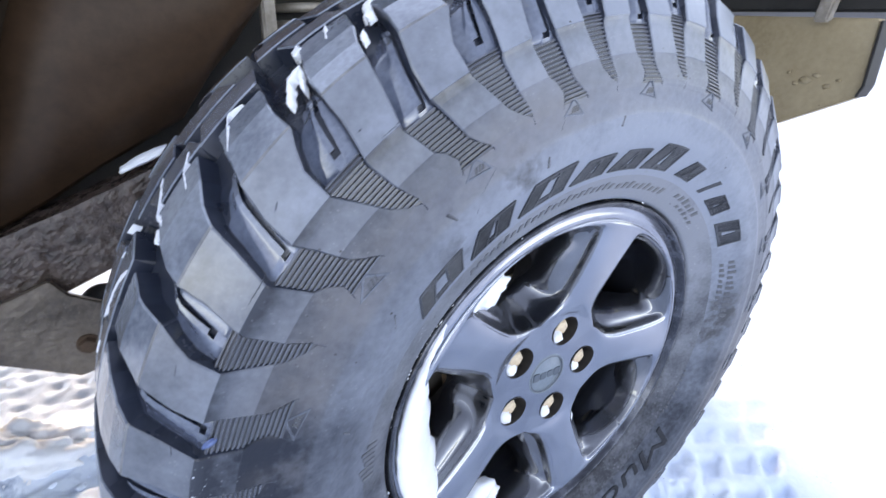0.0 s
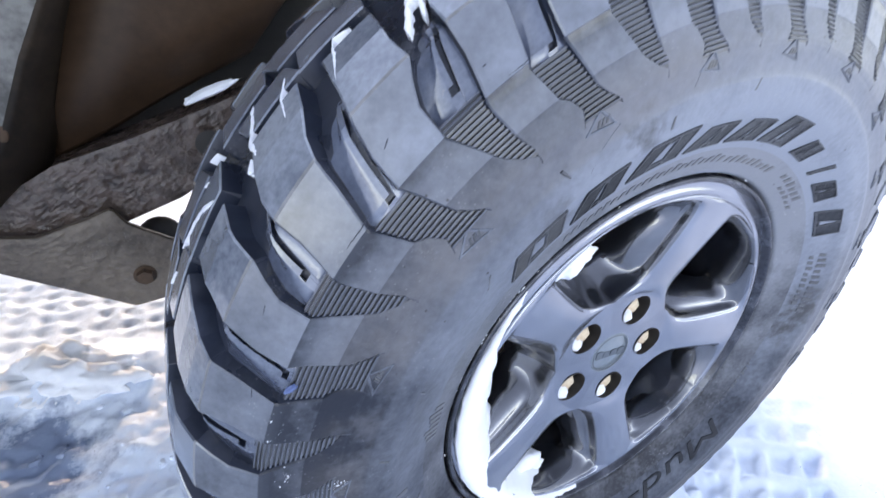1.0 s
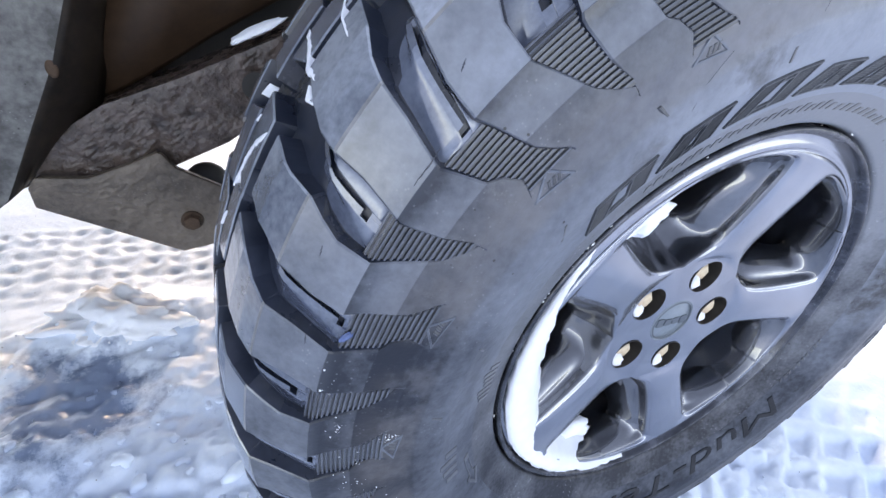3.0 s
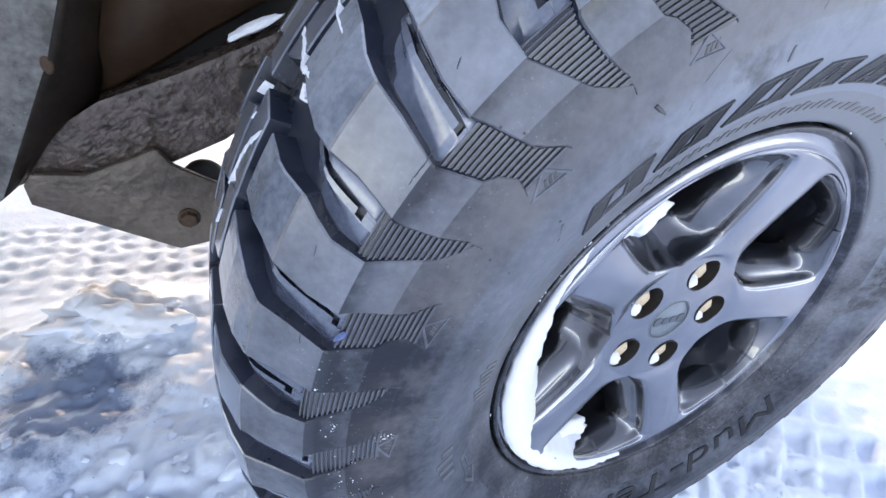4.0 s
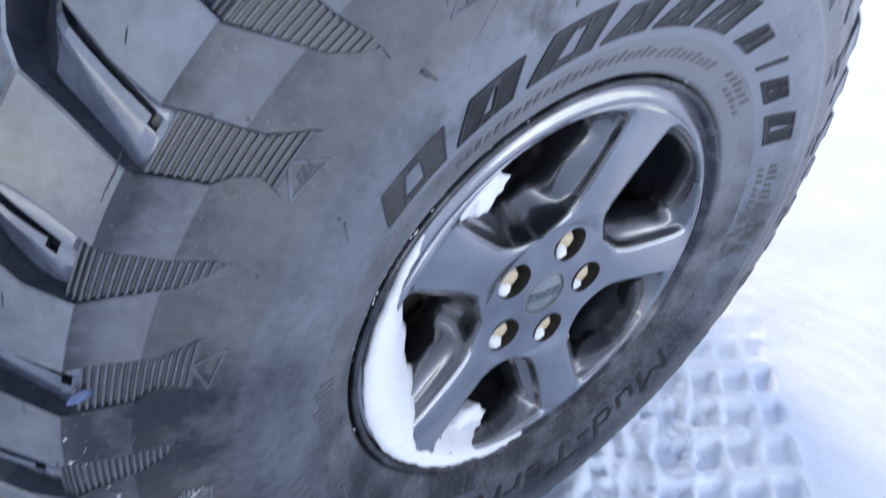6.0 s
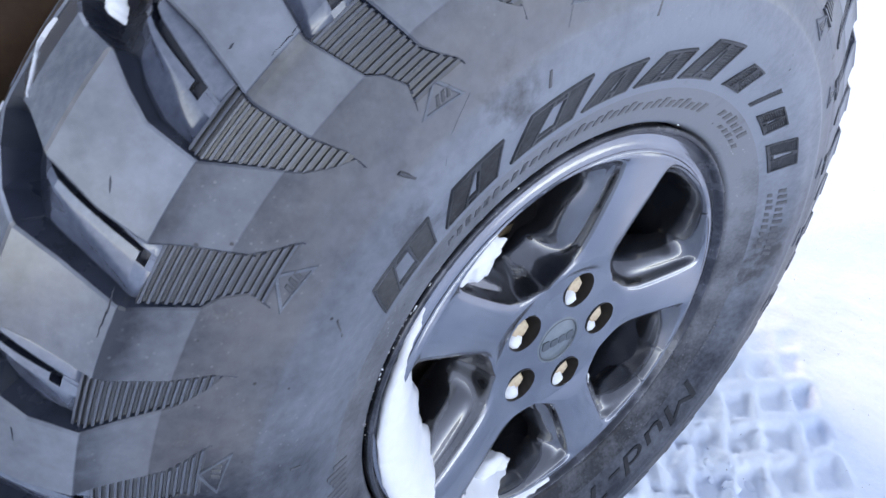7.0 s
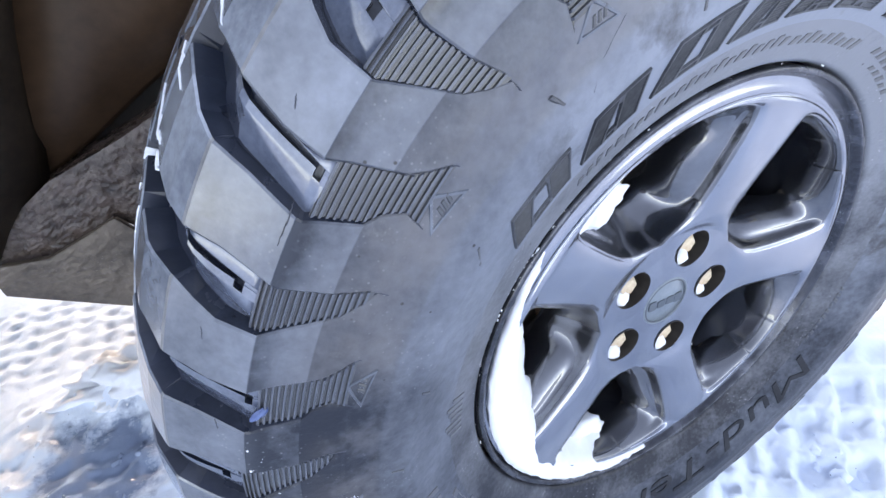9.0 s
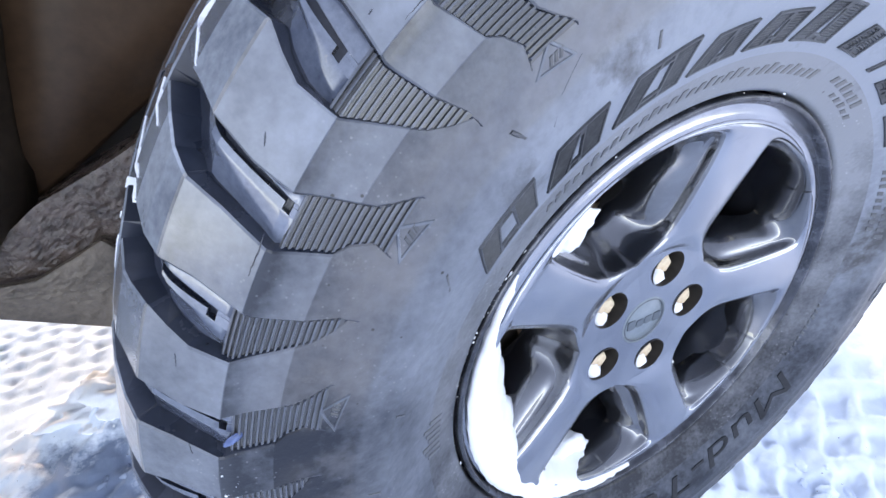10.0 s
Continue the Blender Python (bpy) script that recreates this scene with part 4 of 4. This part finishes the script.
# frame rail with a bracket and a bolt
rail = [(-0.75, 0.35), (-0.605, 0.405), (-0.552, 0.405), (-0.472, 0.435), (-0.457, 0.415), (-0.390, 0.442), (-0.25, 0.53), (0.1, 0.60), (0.9, 0.60), (0.9, 0.70), (0.05, 0.68), (-0.293, 0.580), (-0.352, 0.556), (-0.431, 0.524), (-0.516, 0.495), (-0.598, 0.445), (-0.75, 0.42)]
rail_ob = part("frame_rail", mesh_of("frame_rail", prism(rail, 0.07, 1, 0.43, 0.004), RAIL), car, "rough tar-black frame rail")
# a near-black disc on the rail paints the shade inside a hole
hole = part("rail_hole", shape("rail_hole", *turned([(0.017, -0.001), (0.016, -0.0015), (0.0005, -0.0012)], 24), DARK, True), rail_ob)
hole.location = (-0.348, 0.4215, 0.517)
plate = [(-0.596, 0.425), (-0.606, 0.412), (-0.604, 0.388), (-0.467, 0.303), (-0.428, 0.309), (-0.385, 0.345), (-0.405, 0.392), (-0.455, 0.424), (-0.468, 0.446), (-0.499, 0.434), (-0.546, 0.419)]
bracket = part("bracket", mesh_of("bracket", prism(plate, 0.012, 1, 0.405, 0.003), BRACKET), car, "grey-brown steel bracket under the rail")
bm = bmesh.new()
bmesh.ops.create_cone(bm, cap_ends=True, segments=6, radius1=0.011, radius2=0.010, depth=0.014, matrix=pose(-0.449, 0.400, 0.350, 90, 0, 0))
bmesh.ops.create_cone(bm, cap_ends=True, segments=24, radius1=0.0135, radius2=0.0135, depth=0.006, matrix=pose(-0.449, 0.404, 0.350, 90, 0, 0))
part("bolt", mesh_of("bolt", bm, RUST), bracket, "rusty hexagon bolt")
bm = bmesh.new()
bmesh.ops.create_cone(bm, cap_ends=True, segments=24, radius1=0.024, radius2=0.030, depth=0.62, matrix=pose(-0.12, 0.46, 0.365, 0, 90, 0))
bmesh.ops.create_uvsphere(bm, u_segments=24, v_segments=12, radius=0.034, matrix=pose(-0.425, 0.455, 0.372) @ Matrix.Diagonal((0.9, 0.8, 1, 1)))
part("control_arm", mesh_of("control_arm", bm, DARK, True), car, "black round suspension arm")
def crust(name, top, low, x0, x1, y, high, parent, mat, label):
    """A crackled crust of mud and tar over a plate's face, between its lower and upper edges."""
    verts, cols = [], 54
    rows = int((x1 - x0) / 0.0025)
    for i in range(rows):
        x = x0 + (x1 - x0) * i / (rows - 1)
        for j in range(cols):
            f = j / (cols - 1)
            z = low(x) + f * (top(x) - low(x))
            v = Vector((x, 0, z))
            d0, d1 = noise.voronoi(v * 190 + Vector((1, 0, 1)) * noise.noise(v * 90) * 1.4)[0][:2]
            up = high * (0.9 * min(1.0, (d1 - d0) * 2.2) + 1.1 * noise.fractal(v * 60, 0.6, 2.1, 4) + 0.5)
            rim = min(1.0, min(f, 1 - f) * 12)
            verts.append((x, y - up * rim * (0.3 + 0.7 * smooth(noise.noise(v * 13 + Vector((4, 0, 0))), -0.35, 0.2)), z))
    return part(name, shape(name, verts, grid_faces(rows, cols), mat, True), parent, label)


crust("mud_crust", ramp([(-0.598, 0.447), (-0.516, 0.497), (-0.431, 0.526), (-0.352, 0.558), (-0.293, 0.582), (-0.20, 0.610)]),
      ramp([(-0.605, 0.407), (-0.552, 0.407), (-0.472, 0.437), (-0.457, 0.417), (-0.390, 0.444), (-0.25, 0.532), (-0.20, 0.541)]), -0.60, -0.20, 0.429, 0.0024, rail_ob, RAIL, "crackled tar and mud")
crust("mud_crust", ramp([(-0.606, 0.412), (-0.596, 0.425), (-0.546, 0.419), (-0.499, 0.434), (-0.468, 0.446), (-0.455, 0.424), (-0.405, 0.392), (-0.385, 0.346)]),
      ramp([(-0.606, 0.389), (-0.604, 0.388), (-0.467, 0.303), (-0.428, 0.309), (-0.385, 0.345)]), -0.605, -0.386, 0.4042, 0.0014, bracket, BRACKET, "dry grey-brown mud")
bm = bmesh.new()
bmesh.ops.create_uvsphere(bm, u_segments=16, v_segments=8, radius=0.007, matrix=pose(-0.541, 0.392, 0.547) @ Matrix.Diagonal((0.8, 0.35, 1.3, 1)))
rust_spot = mesh_of("rust_spot", bm, RUST, True)

# coil spring behind the tyre
def coil(radius, wire, turns, low, high, steps=26, ring=8):
    vs = []
    n = int(turns * steps)
    for i in range(n + 1):
        a = 2 * math.pi * i / steps
        c = Vector((radius * math.cos(a), radius * math.sin(a), low + (high - low) * i / n))
        for j in range(ring):
            b = 2 * math.pi * j / ring
            vs.append(c + Vector((math.cos(a), math.sin(a), 0)) * wire * math.cos(b) + Vector((0, 0, wire * math.sin(b))))
    return vs, grid_faces(n + 1, ring, True)


spring = part("coil_spring", shape("coil_spring", *coil(0.055, 0.0065, 14, 0.68, 1.0), STEEL, True), car, "pale dusty coil spring")
spring.location = (-0.075, 0.56, 0)
part("spring_post", mesh_of("spring_post", prism([(-0.165, 0.66), (-0.146, 0.66), (-0.146, 1.05), (-0.165, 1.05)], 0.02, 1, 0.46, 0.003), STEEL), car)

# sill behind the wheel, and an unseen dark wheel house over it
sill = [(0.42, 0.50), (0.127, 0.613), (0.022, 0.673), (0.018, 0.690), (0.026, 0.776), (0.030, 0.782), (0.42, 0.785)]
part("sill_end", mesh_of("sill_end", prism(sill, 0.03, 0, 0.60, 0.003), PANEL), car, "tan mud-covered end of the sill")
part("edge_flange", mesh_of("edge_flange", prism([(0.0205, 0.672), (0.0155, 0.690), (0.0225, 0.779), (0.026, 0.779), (0.0195, 0.690), (0.0235, 0.674)], 0.040, 0, 0.594, 0.001), DARK), car, "dark folded edge of the sill")
for k, (y, z, w) in enumerate(((0.098, 0.690, 0.009), (0.084, 0.699, 0.006), (0.112, 0.684, 0.005), (0.066, 0.684, 0.006), (0.125, 0.700, 0.004), (0.052, 0.694, 0.004))):
    clod = part("mud_clod", mesh_of("mud_clod", lump((0.003, w, w * 0.7), 80 + k, 2, 0.5), PANEL, True), car)
    clod.location = (0.5995, y, z)
# near-black backing, added behind the gaps so that they read as deep shade
part("dark_backing", mesh_of("dark_backing", prism([(-0.80, 0.37), (-0.60, 0.425), (-0.44, 0.455), (-0.30, 0.52), (0.10, 0.62), (0.95, 0.62), (0.95, 1.10), (-0.80, 1.10)], 0.02, 1, 0.55), DARK), car)
house = [(-0.66, 1.02), (-0.62, 1.10), (0.70, 1.10), (0.70, 1.00), (0.42, 1.00), (-0.55, 1.01)]
part("wheel_house", mesh_of("wheel_house", prism(house, 0.24, 1, 0.40, 0.004), DARK), car, "dark wheel house over the tyre")
part("bumper_frame", mesh_of("bumper_frame", prism([(0.602, 0.79), (0.96, 0.79), (0.96, 0.95), (0.64, 0.95), (0.602, 0.91)], 0.62, 1, 0.022, 0.004), DARK), car, "black frame over the sill")
# the rest of the car, above and behind: unseen blocks added to keep the sun off the wheel
hood = [(-0.99, 1.10), (0.80, 1.09), (0.90, 0.95), (0.96, 0.97), (0.90, 1.14), (-0.99, 1.22)]
part("hood", mesh_of("hood", prism(hood, 1.22, 1, 0.38, 0.01), SKIN), car)
cabin = [(-3.30, 0.46), (-0.98, 0.46), (-0.98, 1.19), (-1.35, 1.80), (-3.30, 1.82)]
part("cabin", mesh_of("cabin", prism(cabin, 1.55, 1, 0.03, 0.02), SKIN), car)
# added out of view; its lower edge sets where sun reaches under the car
part("far_shade_block", mesh_of("far_shade_block", prism([(-0.97, 0.53), (0.55, 0.53), (0.88, 0.62), (0.80, 1.09), (-0.97, 1.10)], 0.08, 1, 1.50, 0.01), SKIN), car)
part("engine_bay", mesh_of("engine_bay", prism([(-0.97, 0.55), (-0.62, 0.58), (0.60, 0.64), (0.60, 1.08), (-0.97, 1.08)], 0.40, 1, 0.645), DARK), car)
skin_low = [(-0.98, 0.33), (-0.716, 0.34), (-0.622, 0.405), (-0.537, 0.550), (-0.506, 0.620), (-0.478, 0.674), (-0.416, 0.90), (-0.37, 1.09), (-0.98, 1.09)]
part("fender_skin", mesh_of("fender_skin", prism(skin_low, 0.004, 1, 0.392, 0.001), SKIN), car, "dull grey muddy fender skin")
part("rust_spot", rust_spot, car, "rusty stud on the fender edge")
part("hanger", mesh_of("hanger", prism([(0.085, 0.775), (0.105, 0.775), (0.100, 0.83), (0.080, 0.83)], 0.02, 0, 0.57, 0.003), STEEL), car)

# ---- snow that clings to things ----
def clump(name, where, size, seed, label, turn=(0, 0, 0), detail=3, rough=0.35, group=""):
    ob = tagged(new(name, mesh_of(name, lump(size, seed, detail, rough), SNOW, True)), label, "snow", group)
    ob.matrix_world = Matrix.Translation(where) @ pose(0, 0, 0, *turn)
    return ob


def on_wheel(deg, r, y):
    return Vector((r * math.cos(radians(deg)), y, HUB + r * math.sin(radians(deg))))


# a drift along the lower rim
verts = []
arc = np.linspace(140, 268, 90)
for i, a in enumerate(arc):
    taper = smooth(i, 0, 16) * (1 - smooth(i, 60, 89) * 0.75)
    n1 = noise.fractal(Vector((a * 0.11, 0, 0)), 0.8, 2.1, 4)
    wide = (0.012 + 0.011 * smooth(a, 150, 175) * (1 - smooth(a, 205, 222)) + 0.004 * n1) * taper + 0.001
    for j in range(9):
        f = j / 8
        r = 0.2035 - 2 * wide * f
        y = -0.0022 + 0.034 * f ** 1.3 - 0.009 * math.sin(math.pi * f) * taper + 0.003 * noise.noise(Vector((a * 0.4, f * 4, 2)))
        verts.append(on_wheel(a, r, y))
bm = bmesh.new()
bm.from_mesh(shape("snow_drift", verts, grid_faces(90, 9), SNOW, True))
bmesh.ops.solidify(bm, geom=bm.faces[:], thickness=0.006)
tagged(new("snow_drift", mesh_of("snow_drift", bm, SNOW, True)), "white snow packed along the inside of the rim", "snow")
for k, (a, r, y, sx, sy, sz) in enumerate(((243, 0.170, 0.026, 0.020, 0.012, 0.013), (252, 0.178, 0.03, 0.012, 0.010, 0.008), (302, 0.125, 0.03, 0.006, 0.01, 0.014), (190, 0.166, 0.03, 0.014, 0.012, 0.018))):
    clump("snow_clump", on_wheel(a, r, y), (sx, sy, sz), 3 + k, "white snow caught in an opening of the wheel", (0, 0, 0), group="snow in the openings")
clump("snow_clump", on_wheel(126.5, 0.179, 0.006), (0.0125, 0.009, 0.021), 15, "white wedge of snow between the rim and a spoke", (0, -126.5, 0), 4, 0.4)
clump("snow_mound", Vector((-0.63, 0.63, 0.012)), (0.115, 0.065, 0.058), 33, "white mound of loose snow beside the old print", (0, 0, -12), 5, 0.45)
for k in range(5):
    a = SPOKES[k]
    at = Vector((0.05715 * math.cos(radians(a)) - 0.0065, 0.024, HUB + 0.05715 * math.sin(radians(a)) - 0.0105))
    clump("snow_clump", at, ((0.0110, 0.0080, 0.0100), (0.0092, 0.0070, 0.0080), (0.0118, 0.0085, 0.0095))[k % 3], 20 + k, "bit of snow in a nut pocket", (0, 20, 0), 2, group="snow in the nut pockets")
# snow in the grooves of the tread
def smear(line, wide, seed):
    """A thin film of snow along a line of (degrees, s) on the tread."""
    pts = [Vector((a * 7.2, s, 0)) for a, s in line]
    steps, vs = [], []
    for p, q in zip(pts, pts[1:]):
        n = max(6, int((q - p).length / 0.7))
        steps += [p.lerp(q, i / n) for i in range(n)]
    steps.append(pts[-1])
    for i, p in enumerate(steps):
        d = (steps[min(i + 1, len(steps) - 1)] - steps[max(i - 1, 0)]).normalized()
        side = Vector((-d.y, d.x, 0))
        end = min(1.0, min(i, len(steps) - 1 - i) / 7 + 0.12)
        for j, f in enumerate((-1, -0.85, -0.6, -0.3, 0, 0.3, 0.6, 0.85, 1)):
            w = wide * end * (0.62 + 0.8 * noise.fractal(Vector((i * 0.07, f * 0.5, seed * 5.3)), 0.6, 2.2, 3))
            q = p + side * (f * w)
            h = 6.0 if abs(f) == 1 else -0.15 - 0.4 * (1 - abs(f)) - 0.2 * noise.fractal(Vector((i * 0.09, f * 1.2, seed)), 0.6, 2.2, 3)
            vs.append(on_tyre(q.x / 7.2, q.y, h) + Vector((0, 0, HUB)))
    return shape("snow_smear", vs, grid_faces(len(steps), 9), SNOW, True)


for k, (line, wide) in enumerate(([[(142.7, 4), (143.6, 22), (144.6, 40), (144.9, 57)], 3.0], [[(145.4, 55), (146.2, 60), (145.9, 66)], 3.0], [[(139.0, 22), (140.3, 39), (141.1, 60)], 1.3], [[(150.7, 34), (152.4, 20), (154.5, 13), (157.6, 5)], 4.0],
                                  [[(148.4, -10), (149.8, -18)], 2.4], [[(150.6, 5), (151.5, 0)], 1.5], [[(117.6, 44), (118.8, 58), (120.1, 70)], 4.5], [[(121.4, 80), (122.3, 88)], 3.0], [[(122.3, 38), (123.8, 62)], 1.8],
                                  [[(125.6, 36), (126.7, 50)], 4.5], [[(127.2, 66), (128.6, 70), (130.6, 90)], 2.6], [[(127.4, 69), (128.9, 90)], 2.0], [[(132.7, 48), (134.1, 40), (136.4, 76)], 1.7], [[(160, 8), (162.5, -6)], 2.5], [[(168, 12), (170.5, 0)], 2.0])):
    tagged(new("snow_smear", smear(line, wide, k + 1)), "thin film of snow stuck in a groove of the tread", "snow", "snow in the tread")
# snow on the rail
clump("snow_clump", (-0.338, 0.452, 0.575), (0.036, 0.010, 0.0060), 61, "grey-white snow lying on the frame rail", (0, -24, 0), 4, 0.25)

# a small blue lump that paints a blue reflection in a groove
chip_r, chip_y = across(147)[:2]
chip = tagged(new("glint_lump", mesh_of("glint_lump", lump((0.0058, 0.0012, 0.0026), 71, 3, 0.22), BLUE_GLINT)), "small blue lump standing for a reflection in a groove of the tyre", "ice")
chip.matrix_world = Matrix.Translation(on_wheel(160.5, chip_r - 0.003, chip_y + 0.001)) @ pose(0, 0, 0, 0, 15, 30)
# frost that clings to the lower blocks
rng = random.Random(23)
bm = bmesh.new()
bmesh.ops.create_icosphere(bm, subdivisions=1, radius=1)
ball, tris = [v.co.copy() for v in bm.verts], [tuple(v.index for v in f.verts) for f in bm.faces]
bm.free()
verts, faces = [], []
for a0, s0, wide, tall, count in ((172, 160, 1.4, 6, 14), (174.4, 193, 1.2, 6, 24), (166.3, 150, 2.2, 8, 7), (182, 175, 4.0, 14, 26), (190, 196, 3.0, 10, 18)):
    for k in range(count):
        a, s = a0 + rng.gauss(0, wide * 0.5), s0 + rng.gauss(0, tall * 0.5)
        size = 0.0002 + 0.0005 * rng.random() ** 3
        at = on_tyre(a, s, RECESS(s) - 0.1) + Vector((0, 0, HUB))
        m = Matrix.Translation(at) @ pose(0, 0, 0, rng.uniform(0, 90), rng.uniform(0, 90), 0) @ Matrix.Diagonal((size * rng.uniform(1, 2.6), size, size * 0.7, 1))
        base = len(verts)
        verts += [m @ d for d in ball]
        faces += [tuple(i + base for i in f) for f in tris]
tagged(new("frost_flecks", shape("frost_flecks", verts, faces, SNOW, True)), "white flecks of frost on the lower tread blocks", "frost", kind="stuff")
# flecks of snow along the bead and on the wheel's face
rng = random.Random(11)
verts, faces = [], []
bm = bmesh.new()
bmesh.ops.create_icosphere(bm, subdivisions=1, radius=1)
ball, tris = [v.co.copy() for v in bm.verts], [tuple(v.index for v in f.verts) for f in bm.faces]
bm.free()
for k in range(70):
    if k < 30:
        a = rng.choice((rng.gauss(138, 20), rng.gauss(150, 12), rng.uniform(20, 200)))
        at = on_wheel(a, 0.2152 + rng.uniform(-0.0012, 0.0012), -0.0068)
        size = 0.0003 + 0.0008 * rng.random() ** 3
        long = rng.uniform(1, 3.5)
    else:
        a = SPOKES[rng.randrange(5)] + rng.uniform(-8, 8)
        r = rng.uniform(0.072, 0.185)
        at = on_wheel(a, r, FACE(r) - 0.0006)
        size = 0.0003 + 0.0005 * rng.random() ** 2
        long = 1.2
    m = Matrix.Translation(at) @ pose(0, 0, 0, 0, 90 - a, 0) @ Matrix.Diagonal((size * long, size * 0.6, size, 1))
    base = len(verts)
    verts += [m @ (d * (1 + 0.5 * noise.noise(d * 2 + Vector((k, 0, 0))))) for d in ball]
    faces += [tuple(i + base for i in f) for f in tris]
tagged(new("snow_flecks", shape("snow_flecks", verts, faces, SNOW, True)), "tiny flecks of snow along the rim", "snow", kind="stuff")

# crumbs of snow on the churned ground
rng = random.Random(5)
verts, faces = [], []
bm = bmesh.new()
bmesh.ops.create_icosphere(bm, subdivisions=2, radius=1)
ball, tris = [v.co.copy() for v in bm.verts], [tuple(v.index for v in f.verts) for f in bm.faces]
bm.free()
for k in range(350):
    if k < 180:
        x, y = rng.uniform(-1.1, -0.34), rng.uniform(-0.1, 0.66)
        size = 0.0025 + 0.012 * rng.random() ** 4
    elif k < 260:
        x, y = rng.gauss(-0.62, 0.13), rng.gauss(0.15, 0.09)
        size = 0.008 + 0.014 * rng.random() ** 2
    else:
        x, y = rng.uniform(-0.45, 0.36), rng.uniform(-0.12, -0.03) - 0.03 * rng.random()
        size = 0.003 + 0.009 * rng.random() ** 2.5
    m = Matrix.Translation((x, y, height(x, y) - size * 0.05)) @ pose(0, 0, 0, 0, 0, rng.uniform(0, 360)) @ Matrix.Diagonal((size, size * rng.uniform(0.6, 1), size * rng.uniform(0.5, 0.8), 1))
    base = len(verts)
    verts += [m @ (d * (1 + 0.6 * noise.noise(d * 1.3 + Vector((k, 0, 0))) + 0.18 * noise.noise(d * 3 + Vector((0, k, 0))))) for d in ball]
    faces += [tuple(i + base for i in f) for f in tris]
tagged(new("snow_crumbs", shape("snow_crumbs", verts, faces, ICE, True)), "loose crumbs of snow scattered over the ground", "snow", kind="stuff")
